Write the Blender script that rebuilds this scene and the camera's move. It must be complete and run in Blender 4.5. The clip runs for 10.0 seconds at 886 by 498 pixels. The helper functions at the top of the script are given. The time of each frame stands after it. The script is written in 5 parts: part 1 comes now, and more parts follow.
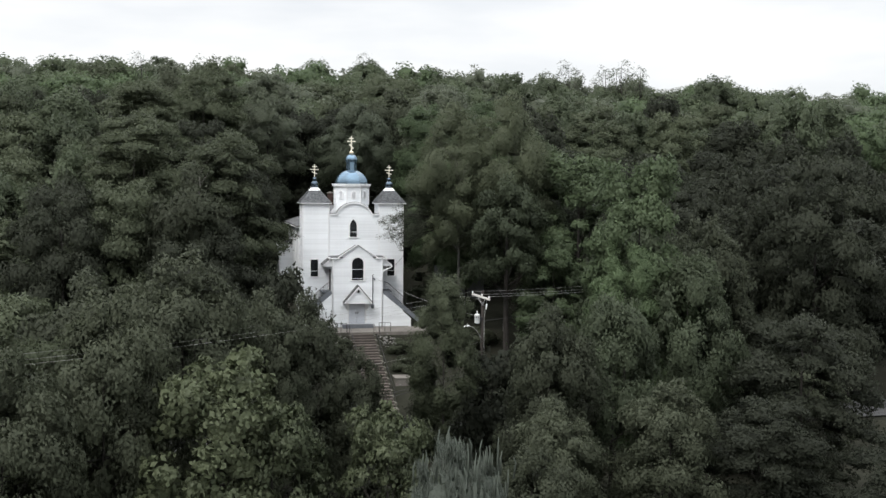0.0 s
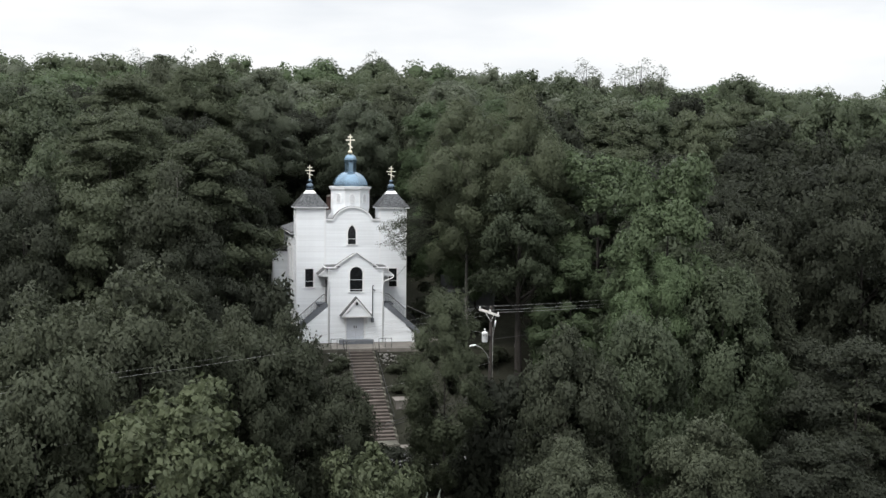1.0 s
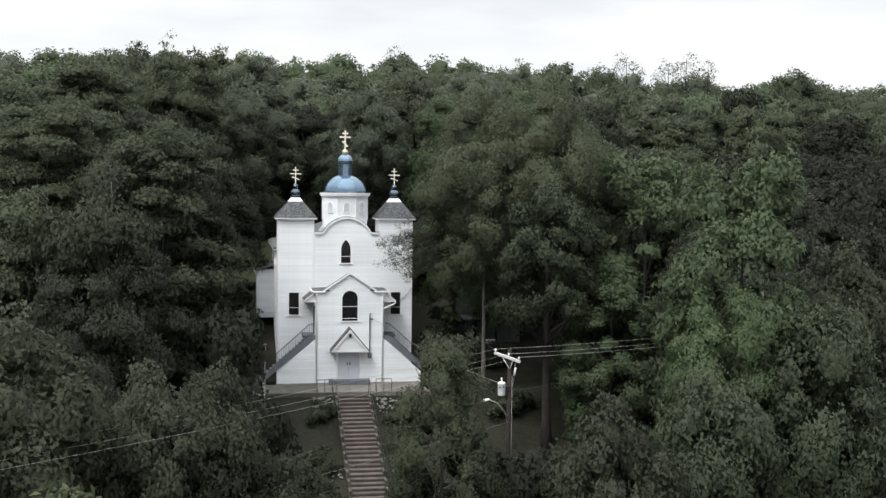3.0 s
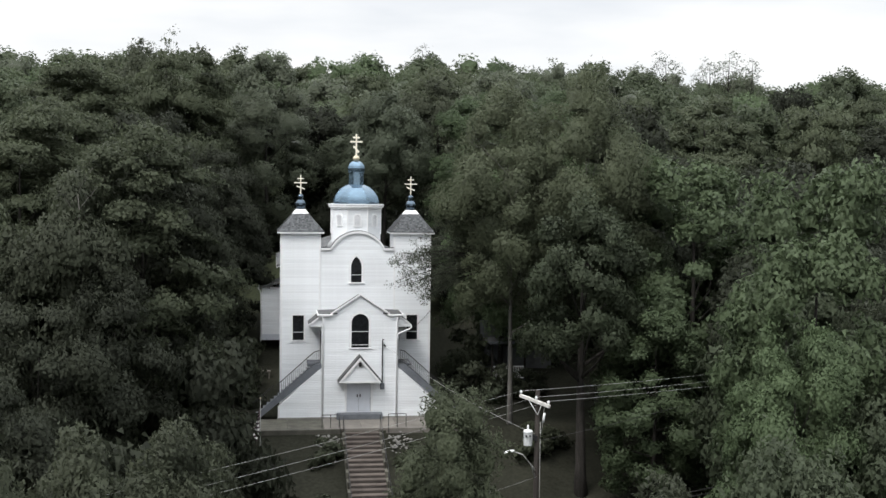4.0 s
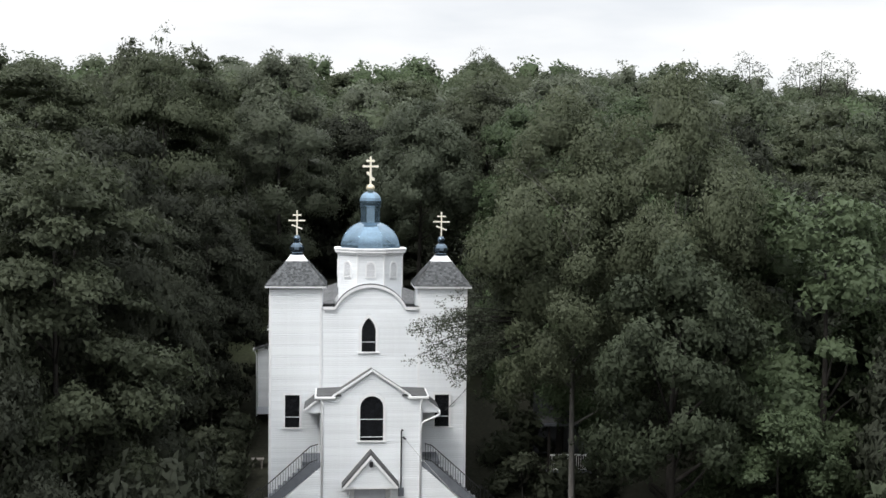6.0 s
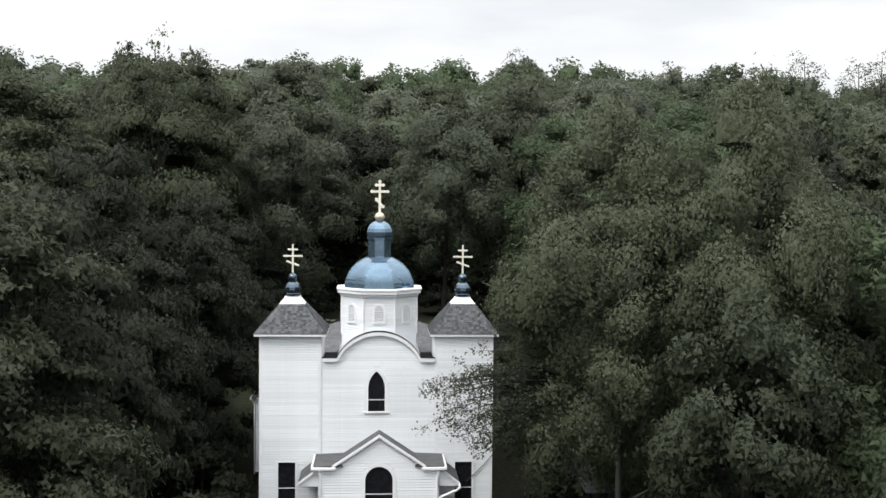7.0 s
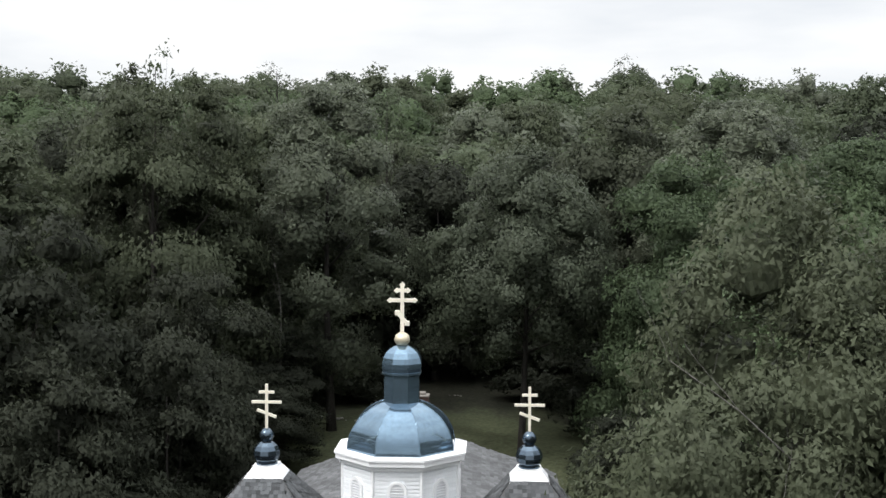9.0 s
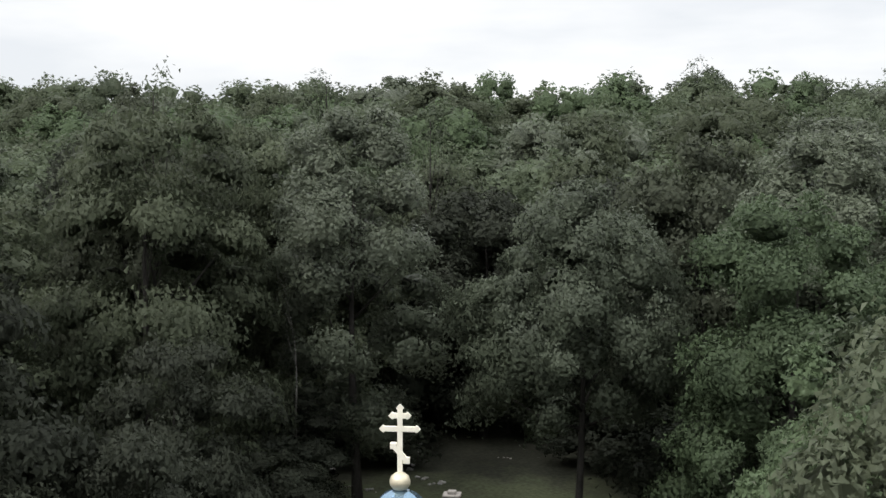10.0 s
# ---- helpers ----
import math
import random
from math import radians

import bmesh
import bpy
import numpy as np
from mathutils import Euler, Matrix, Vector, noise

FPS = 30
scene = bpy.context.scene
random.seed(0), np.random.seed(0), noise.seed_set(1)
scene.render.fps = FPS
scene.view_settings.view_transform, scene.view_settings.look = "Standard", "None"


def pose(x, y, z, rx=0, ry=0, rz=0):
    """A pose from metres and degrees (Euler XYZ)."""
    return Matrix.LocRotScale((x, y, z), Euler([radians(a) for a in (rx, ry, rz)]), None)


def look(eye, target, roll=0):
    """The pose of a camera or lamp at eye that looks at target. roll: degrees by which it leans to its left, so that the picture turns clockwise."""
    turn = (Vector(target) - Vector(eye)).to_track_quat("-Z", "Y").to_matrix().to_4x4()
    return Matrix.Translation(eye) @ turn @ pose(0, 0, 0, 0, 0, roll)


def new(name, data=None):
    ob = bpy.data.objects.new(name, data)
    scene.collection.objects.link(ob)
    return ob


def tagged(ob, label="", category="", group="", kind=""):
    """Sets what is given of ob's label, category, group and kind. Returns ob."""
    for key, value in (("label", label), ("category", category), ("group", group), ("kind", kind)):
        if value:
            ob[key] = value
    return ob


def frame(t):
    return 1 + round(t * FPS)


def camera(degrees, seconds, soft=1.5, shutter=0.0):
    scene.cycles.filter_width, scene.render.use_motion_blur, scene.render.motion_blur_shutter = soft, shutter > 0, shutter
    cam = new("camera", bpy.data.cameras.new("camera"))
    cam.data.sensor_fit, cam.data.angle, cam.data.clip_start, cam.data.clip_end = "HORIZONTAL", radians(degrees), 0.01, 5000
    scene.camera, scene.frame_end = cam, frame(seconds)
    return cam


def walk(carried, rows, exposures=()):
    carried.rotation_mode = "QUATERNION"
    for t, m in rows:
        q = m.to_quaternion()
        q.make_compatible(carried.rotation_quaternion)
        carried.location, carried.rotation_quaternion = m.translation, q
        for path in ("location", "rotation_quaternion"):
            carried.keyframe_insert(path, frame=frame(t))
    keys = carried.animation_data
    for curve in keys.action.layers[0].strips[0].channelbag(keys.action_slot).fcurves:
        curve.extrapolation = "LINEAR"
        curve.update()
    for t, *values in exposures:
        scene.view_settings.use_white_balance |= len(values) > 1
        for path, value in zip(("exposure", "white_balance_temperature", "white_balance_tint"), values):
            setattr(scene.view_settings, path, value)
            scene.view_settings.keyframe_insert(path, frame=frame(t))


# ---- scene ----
cam = camera(42.5, 10.0)
PATH = [
    (0, (-16.162, -106.783, 13.666), (-15.718, -104.836, 13.544), 0.5),
    (0.5, (-14.671, -102.424, 13.609), (-14.241, -100.474, 13.49), 0.5),
    (1, (-13.255, -97.897, 13.553), (-12.839, -95.944, 13.437), 0.6),
    (1.5, (-11.907, -93.555, 13.525), (-11.508, -91.599, 13.411), 0.6),
    (2, (-10.545, -89.388, 13.607), (-10.155, -87.429, 13.494), 0.6),
    (2.5, (-9.238, -85.115, 13.573), (-8.86, -83.154, 13.463), 0.7),
    (4, (-5.561, -72.012, 14.175), (-5.265, -70.037, 14.071), 0.7),
    (4.5, (-4.475, -67.655, 14.555), (-4.206, -65.676, 14.454), 0.8),
    (5, (-3.413, -63.16, 14.986), (-3.172, -61.177, 14.887), 0.7),
    (5.5, (-2.497, -58.555, 15.418), (-2.284, -56.569, 15.321), 0.7),
    (7, (0.007, -45.144, 17.207), (0.118, -43.149, 17.112), 0.5),
    (7.5, (0.697, -40.827, 17.9), (0.768, -38.831, 17.806), 0.5),
    (8, (1.336, -36.379, 18.585), (1.367, -34.381, 18.492), 0.5),
    (8.5, (1.943, -31.831, 19.373), (1.926, -29.833, 19.281), 0.4),
    (9, (2.466, -27.255, 20.243), (2.385, -25.258, 20.154), 0.3),
    (9.5, (2.911, -22.829, 21.263), (2.77, -20.836, 21.170), 0.2),
    (10, (3.301, -18.413, 22.24), (3.098, -16.426, 22.145), 0.1),
]
walk(cam, [(t, look(eye, target, roll)) for t, eye, target, roll in PATH], exposures=[(0.0, 0.55), (10.0, 0.55)])

# ---- light ----
world = bpy.data.worlds.new("overcast_sky")
scene.world = world
world.use_nodes = True
wn, wl = world.node_tree.nodes, world.node_tree.links
wn.clear()
SUN_ELEV, SUN_ROT = radians(53), radians(229)
sky = wn.new("ShaderNodeTexSky")
sky.sky_type, sky.sun_disc, sky.sun_elevation, sky.sun_rotation = "NISHITA", False, SUN_ELEV, SUN_ROT
tc, mp = wn.new("ShaderNodeTexCoord"), wn.new("ShaderNodeMapping")
mp.inputs["Scale"].default_value = (1.6, 1.6, 7.0)
cl = wn.new("ShaderNodeTexNoise")
cl.inputs["Scale"].default_value, cl.inputs["Detail"].default_value = 2.2, 5.0
ramp = wn.new("ShaderNodeValToRGB")
ramp.color_ramp.elements[0].position, ramp.color_ramp.elements[0].color = 0.38, (0.80, 0.825, 0.86, 1)
ramp.color_ramp.elements[1].position, ramp.color_ramp.elements[1].color = 0.62, (1.0, 1.0, 1.0, 1)
dim = wn.new("ShaderNodeMix")
dim.data_type = "RGBA"
dim.blend_type = "MULTIPLY"
dim.inputs["Factor"].default_value = 1.0
dim.inputs["B"].default_value = (0.12, 0.12, 0.12, 1)
mix = wn.new("ShaderNodeMix")
mix.data_type = "RGBA"
mix.inputs["Factor"].default_value = 0.93
bg, out = wn.new("ShaderNodeBackground"), wn.new("ShaderNodeOutputWorld")
bg.inputs["Strength"].default_value = 0.95
wl.new(tc.outputs["Generated"], mp.inputs["Vector"])
wl.new(mp.outputs["Vector"], cl.inputs["Vector"])
wl.new(cl.outputs["Fac"], ramp.inputs["Fac"])
wl.new(sky.outputs["Color"], dim.inputs["A"])
wl.new(dim.outputs["Result"], mix.inputs["A"])
wl.new(ramp.outputs["Color"], mix.inputs["B"])
# an overcast sky is about three times as bright overhead as at the horizon
sep, grad = wn.new("ShaderNodeSeparateXYZ"), wn.new("ShaderNodeMapRange")
grad.inputs["From Min"].default_value, grad.inputs["From Max"].default_value = 0.3, 1.0
grad.inputs["To Min"].default_value, grad.inputs["To Max"].default_value = 0.79, 2.75
over = wn.new("ShaderNodeVectorMath")
over.operation = "SCALE"
wl.new(tc.outputs["Generated"], sep.inputs["Vector"])
wl.new(sep.outputs["Z"], grad.inputs["Value"])
wl.new(mix.outputs["Result"], over.inputs[0])
wl.new(grad.outputs["Result"], over.inputs["Scale"])
wl.new(over.outputs["Vector"], bg.inputs["Color"])
wl.new(bg.outputs["Background"], out.inputs["Surface"])

sun = new("sun", bpy.data.lights.new("sun", "SUN"))
sun.data.energy, sun.data.angle, sun.data.color = 1.5, radians(22), (1.0, 0.97, 0.93)
sun.matrix_world = look((-42, -36, 75), (0, 0, 0))


# ---- materials ----
def material(name, color, rough=0.7, metal=0.0, vary=0.12, scale=3.0, fine=40.0, bump=0.2, obj=0.0, island=0.0, spec=0.5, stretch=(1, 1, 1)):
    """Base colour broken up at a coarse and a fine scale, with relief; obj and island: spread between pieces."""
    m = bpy.data.materials.new(name)
    m.use_nodes = True
    n, l = m.node_tree.nodes, m.node_tree.links
    b = n["Principled BSDF"]
    b.inputs["Roughness"].default_value, b.inputs["Metallic"].default_value = rough, metal
    b.inputs["Specular IOR Level"].default_value = spec
    co, ma = n.new("ShaderNodeTexCoord"), n.new("ShaderNodeMapping")
    ma.inputs["Scale"].default_value = stretch
    l.new(co.outputs["Object"], ma.inputs["Vector"])
    total = None
    for sc, amount in ((scale, vary), (fine, vary * 0.7)):
        t = n.new("ShaderNodeTexNoise")
        t.inputs["Scale"].default_value, t.inputs["Detail"].default_value = sc, 4.0
        l.new(ma.outputs["Vector"], t.inputs["Vector"])
        r = n.new("ShaderNodeMapRange")
        r.inputs["From Min"].default_value, r.inputs["From Max"].default_value = 0.3, 0.7
        r.inputs["To Min"].default_value, r.inputs["To Max"].default_value = 1 - amount, 1 + amount
        l.new(t.outputs["Fac"], r.inputs["Value"])
        last = t
        total = chain(n, l, total, r.outputs["Result"])
    for node, socket, amount in (("ShaderNodeObjectInfo", "Random", obj), ("ShaderNodeNewGeometry", "Random Per Island", island)):
        if amount:
            o, r = n.new(node), n.new("ShaderNodeMapRange")
            r.inputs["To Min"].default_value, r.inputs["To Max"].default_value = 1 - amount, 1 + amount
            l.new(o.outputs[socket], r.inputs["Value"])
            total = chain(n, l, total, r.outputs["Result"])
    v = n.new("ShaderNodeVectorMath")
    v.operation = "SCALE"
    v.inputs[0].default_value = color
    l.new(total, v.inputs["Scale"])
    l.new(v.outputs["Vector"], b.inputs["Base Color"])
    if bump:
        bu = n.new("ShaderNodeBump")
        bu.inputs["Strength"].default_value, bu.inputs["Distance"].default_value = bump, 0.02
        l.new(last.outputs["Fac"], bu.inputs["Height"])
        l.new(bu.outputs["Normal"], b.inputs["Normal"])
    return m


def chain(n, l, a, b):
    if a is None:
        return b
    k = n.new("ShaderNodeMath")
    k.operation = "MULTIPLY"
    l.new(a, k.inputs[0])
    l.new(b, k.inputs[1])
    return k.outputs["Value"]


def leaf_material(name, dark, light, gloss=0.45, translucent=0.42, massed=False):
    """Leaves: colour spread by leaf and by tree, some light let through. massed: a dense spray, each leaf a cell of relief and colour."""
    m = bpy.data.materials.new(name)
    m.use_nodes = True
    n, l = m.node_tree.nodes, m.node_tree.links
    b = n["Principled BSDF"]
    geo, info, co = n.new("ShaderNodeNewGeometry"), n.new("ShaderNodeObjectInfo"), n.new("ShaderNodeTexCoord")
    noi = n.new("ShaderNodeTexNoise")
    noi.inputs["Scale"].default_value, noi.inputs["Detail"].default_value = 0.45, 3.0
    l.new(co.outputs["Object"], noi.inputs["Vector"])
    add = n.new("ShaderNodeMath")
    add.operation = "MULTIPLY_ADD"
    add.inputs[1].default_value = 0.15
    cell = n.new("ShaderNodeTexVoronoi")
    cell.inputs["Scale"].default_value = 4.5
    l.new(co.outputs["Object"], cell.inputs["Vector"])
    if massed:
        add.inputs[1].default_value = 0.35
        one = n.new("ShaderNodeSeparateColor")
        l.new(cell.outputs["Color"], one.inputs["Color"])
        l.new(one.outputs["Red"], add.inputs[0])
    else:
        l.new(geo.outputs["Random Per Island"], add.inputs[0])
    l.new(noi.outputs["Fac"], add.inputs[2])
    sh = n.new("ShaderNodeMath")
    sh.operation = "MULTIPLY_ADD"
    sh.inputs[1].default_value, sh.inputs[2].default_value = 0.54, -0.37
    l.new(info.outputs["Random"], sh.inputs[0])
    su = n.new("ShaderNodeMath")
    su.operation, su.use_clamp = "ADD", True
    l.new(add.outputs["Value"], su.inputs[0])
    l.new(sh.outputs["Value"], su.inputs[1])
    cr = n.new("ShaderNodeMix")
    cr.data_type = "RGBA"
    cr.inputs["A"].default_value, cr.inputs["B"].default_value = (*dark, 1), (*light, 1)
    l.new(su.outputs["Value"], cr.inputs["Factor"])
    l.new(cr.outputs["Result"], b.inputs["Base Color"])
    b.inputs["Roughness"].default_value = gloss
    fine, bu = n.new("ShaderNodeTexNoise"), n.new("ShaderNodeBump")
    fine.inputs["Scale"].default_value, fine.inputs["Detail"].default_value = 6.0, 3.0
    l.new(co.outputs["Object"], fine.inputs["Vector"])
    bu.inputs["Strength"].default_value, bu.inputs["Distance"].default_value = 0.25, 0.1
    l.new(fine.outputs["Fac"], bu.inputs["Height"])
    if massed:
        bu.invert = True
        bu.inputs["Strength"].default_value, bu.inputs["Distance"].default_value = 0.9, 0.28
        l.new(cell.outputs["Distance"], bu.inputs["Height"])
    l.new(bu.outputs["Normal"], b.inputs["Normal"])
    b.inputs["Specular IOR Level"].default_value = 0.13
    tr, ms = n.new("ShaderNodeBsdfTranslucent"), n.new("ShaderNodeMixShader")
    l.new(cr.outputs["Result"], tr.inputs["Color"])
    ms.inputs["Fac"].default_value = translucent
    l.new(b.outputs["BSDF"], ms.inputs[1])
    l.new(tr.outputs["BSDF"], ms.inputs[2])
    l.new(ms.outputs["Shader"], n["Material Output"].inputs["Surface"])
    return m


WHITE = material("white_siding", (0.79, 0.815, 0.835), 0.55, vary=0.05, scale=1.2, fine=25, bump=0.1, obj=0.05, island=0.05, stretch=(0.4, 1, 2))
TRIM = material("white_trim_paint", (0.84, 0.85, 0.86), 0.45, vary=0.04, scale=2, fine=30, bump=0.08)
GREY_PAINT = material("grey_step_paint", (0.135, 0.147, 0.165), 0.65, vary=0.15, scale=2, fine=25)
DOOR_PAINT = material("pale_grey_door_paint", (0.62, 0.65, 0.70), 0.5, vary=0.05, scale=2, fine=30, bump=0.05)
SHINGLE = material("grey_asphalt_shingle", (0.066, 0.070, 0.074), 0.9, vary=0.25, scale=1.5, fine=60, bump=0.4, obj=0.5, island=0.3)
NAVE_SHINGLE = material("pale_weathered_shingle", (0.105, 0.108, 0.112), 0.9, vary=0.2, scale=0.8, fine=40, bump=0.4, island=0.3)
VENT_GREY = material("vent_shadow_grey", (0.68, 0.69, 0.71), 0.7, vary=0.08)
SHINGLE_BASE = material("dark_roof_felt", (0.078, 0.08, 0.082), 0.9, vary=0.2, scale=2, fine=50)
MEMBRANE = material("pale_grey_metal_roof", (0.50, 0.51, 0.52), 0.6, vary=0.08, scale=2, fine=20)
TAR = material("black_tar", (0.014, 0.014, 0.015), 0.9, vary=0.3, spec=0.1)
BLUE = material("weathered_blue_metal", (0.150, 0.222, 0.288), 0.07, metal=0.76, vary=0.12, scale=1.6, fine=9, bump=0.06, obj=0.16, island=0.1, spec=0.5)
# bulb blue, partly darkened to stand for the trees it reflects
BULB_DARKENED = material("dark_blue_polished_metal", (0.085, 0.115, 0.145), 0.10, metal=0.85, vary=0.12, scale=3, fine=14, bump=0.03, obj=0.1, island=0.08)
GOLD = material("pale_gold_leaf", (0.60, 0.54, 0.40), 0.42, metal=0.45, vary=0.1, scale=4, fine=40, bump=0.08)
CROSS = material("cream_gold_paint", (0.82, 0.78, 0.66), 0.5, metal=0.1, vary=0.07, scale=4, fine=40, bump=0.05)
IRON = material("black_iron", (0.02, 0.02, 0.022), 0.5, metal=0.2, vary=0.2)
GLASS = material("dark_window_glass", (0.012, 0.013, 0.015), 0.12, vary=0.2, bump=0.0)
CONCRETE = material("worn_concrete", (0.165, 0.152, 0.135), 0.85, vary=0.18, scale=1.2, fine=18, bump=0.3, obj=0.12)
# darker concrete for kerbs, foot slab and the terrace's left end
DARK_CONCRETE = material("mossy_old_concrete", (0.085, 0.082, 0.066), 0.95, vary=0.3, scale=1.5, fine=14, bump=0.4, obj=0.2)
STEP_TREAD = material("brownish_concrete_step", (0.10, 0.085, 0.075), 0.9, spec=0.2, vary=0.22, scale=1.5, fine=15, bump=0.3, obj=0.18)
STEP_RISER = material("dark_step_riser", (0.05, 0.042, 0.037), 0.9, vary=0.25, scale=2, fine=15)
STONE = material("grey_field_stone", (0.17, 0.165, 0.155), 0.85, vary=0.25, scale=3, fine=20, bump=0.4, obj=0.3, island=0.3)
ASPHALT = material("worn_asphalt", (0.06, 0.06, 0.06), 0.9, vary=0.2, scale=0.6, fine=12, bump=0.3)
POLE_WOOD = material("weathered_pole_wood", (0.036, 0.032, 0.029), 0.9, spec=0.08, vary=0.25, scale=2, fine=20, stretch=(6, 6, 0.6))
ARM_WOOD = material("bleached_crossarm_wood", (0.55, 0.54, 0.51), 0.8, vary=0.2, scale=3, fine=20)
ENAMEL = material("white_enamel", (0.72, 0.74, 0.74), 0.35, vary=0.06, scale=4, fine=30, bump=0.05)
WIRE = material("aluminium_wire", (0.34, 0.34, 0.33), 0.5, metal=0.3, vary=0.1, bump=0)
WIRE_DARK = material("dark_cable", (0.03, 0.03, 0.03), 0.7, vary=0.1, bump=0)
BARK = material("grey_brown_bark", (0.036, 0.033, 0.030), 0.95, spec=0.1, vary=0.35, scale=2, fine=12, bump=0.6, stretch=(3, 3, 0.6))
BARK_PALE = material("pale_dead_wood", (0.12, 0.114, 0.104), 0.9, vary=0.25, scale=3, fine=14, bump=0.4, stretch=(3, 3, 0.6))
BRICK = material("dark_brown_brick", (0.055, 0.036, 0.031), 0.9, spec=0.1, vary=0.25, scale=4, fine=25)
FLAG_LIGHT = material("flag_white_cloth", (0.72, 0.71, 0.70), 0.9, vary=0.1)
FLAG_DARK = material("flag_dark_cloth", (0.055, 0.03, 0.04), 0.9, vary=0.15)

LEAF_TONES = [
    ("locust_leaves", (0.049, 0.058, 0.037), (0.101, 0.119, 0.072), 0.6),
    ("oak_leaves", (0.047, 0.058, 0.037), (0.097, 0.121, 0.072), 0.55),
    ("poplar_leaves", (0.077, 0.089, 0.064), (0.152, 0.174, 0.121), 0.4),
    ("maple_leaves", (0.060, 0.083, 0.046), (0.118, 0.162, 0.084), 0.55),
    ("pale_birch_leaves", (0.070, 0.0815, 0.0505), (0.119, 0.138, 0.084), 0.5),
    ("catalpa_leaves", (0.050, 0.062, 0.037), (0.135, 0.156, 0.090), 0.45),
    ("pine_needles", (0.081, 0.094, 0.079), (0.153, 0.175, 0.147), 0.6),
    # hill leaf colour is lightened to stand for distance haze
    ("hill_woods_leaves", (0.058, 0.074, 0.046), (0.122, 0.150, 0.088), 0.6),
    # woodland shade is put into this leaf colour
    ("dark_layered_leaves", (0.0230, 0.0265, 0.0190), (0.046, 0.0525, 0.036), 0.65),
    ("olive_leaves", (0.040, 0.046, 0.031), (0.083, 0.095, 0.062), 0.6),
    ("grey_oak_leaves", (0.055, 0.066, 0.046), (0.112, 0.132, 0.089), 0.45),
    ("fresh_green_maple_leaves", (0.066, 0.089, 0.049), (0.098, 0.131, 0.070), 0.5),
]
LEAF = [leaf_material(*tone) for tone in LEAF_TONES]
SPRAYS = [leaf_material(tone[0] + "_massed", *tone[1:], massed=True) for tone in LEAF_TONES]


def ground_material():
    """Leaf litter, giving way to a shaded lawn behind the church."""
    m = material("leaf_litter_and_grass", (0.025, 0.0255, 0.019), 0.95, vary=0.35, scale=0.25, fine=5.0, bump=0.6, spec=0.05)
    n, l = m.node_tree.nodes, m.node_tree.links
    b = n["Principled BSDF"]
    litter = b.inputs["Base Color"].links[0].from_socket
    co, ma, noi = n.new("ShaderNodeTexCoord"), n.new("ShaderNodeMapping"), n.new("ShaderNodeTexNoise")
    ma.inputs["Location"].default_value = (0.0, -2.85, 0.0)
    ma.inputs["Scale"].default_value = (1 / 13, 1 / 10, 0.0)
    noi.inputs["Scale"].default_value, noi.inputs["Detail"].default_value = 0.5, 5.0
    ln, ad, mr = n.new("ShaderNodeVectorMath"), n.new("ShaderNodeMath"), n.new("ShaderNodeMapRange")
    ln.operation, ad.operation = "LENGTH", "ADD"
    mr.inputs["From Min"].default_value, mr.inputs["From Max"].default_value = 1.65, 1.3
    gr, mx = n.new("ShaderNodeVectorMath"), n.new("ShaderNodeMix")
    gr.operation, mx.data_type = "SCALE", "RGBA"
    gr.inputs["Scale"].default_value = 2.45
    tint = n.new("ShaderNodeVectorMath")
    tint.operation = "MULTIPLY"
    tint.inputs[1].default_value = (0.98, 1.08, 0.84)
    l.new(co.outputs["Object"], ma.inputs["Vector"])
    l.new(co.outputs["Object"], noi.inputs["Vector"])
    l.new(ma.outputs["Vector"], ln.inputs[0])
    l.new(ln.outputs["Value"], ad.inputs[0])
    l.new(noi.outputs["Fac"], ad.inputs[1])
    l.new(ad.outputs["Value"], mr.inputs["Value"])
    l.new(litter, gr.inputs[0])
    l.new(gr.outputs["Vector"], tint.inputs[0])
    l.new(mr.outputs["Result"], mx.inputs["Factor"])
    l.new(litter, mx.inputs["A"])
    l.new(tint.outputs["Vector"], mx.inputs["B"])
    l.new(mx.outputs["Result"], b.inputs["Base Color"])
    return m


GROUND = ground_material()
SPRAY = leaf_material("fine_pale_leaves", (0.055, 0.065, 0.045), (0.13, 0.145, 0.10), 0.5, 0.3)


# ---- mesh helpers ----
def put(name, bm, mat, parent=None, label="", m=None):
    me = bpy.data.meshes.new(name)
    bm.normal_update()
    bm.to_mesh(me)
    bm.free()
    for k in mat if isinstance(mat, (list, tuple)) else [mat]:
        me.materials.append(k)
    return link(name, me, parent, label, m)


def link(name, me, parent=None, label="", m=None):
    ob = new(name, me)
    if parent is not None:
        ob.parent = parent
    if m is not None:
        ob.matrix_basis = m
    if label:
        tagged(ob, label)
    return ob


def box(bm, x0, x1, y0, y1, z0, z1, bevel=0.0, mat=0):
    vs = [bm.verts.new((x, y, z)) for x in (x0, x1) for y in (y0, y1) for z in (z0, z1)]
    fs = [bm.faces.new([vs[i] for i in f]) for f in ((0, 1, 3, 2), (4, 6, 7, 5), (0, 4, 5, 1), (2, 3, 7, 6), (0, 2, 6, 4), (1, 5, 7, 3))]
    for f in fs:
        f.material_index = mat
    if bevel:
        bmesh.ops.bevel(bm, geom=list({e for f in fs for e in f.edges}), offset=bevel, segments=1, affect="EDGES")
    return bm


def boxed(*args, **kw):
    return box(bmesh.new(), *args, **kw)


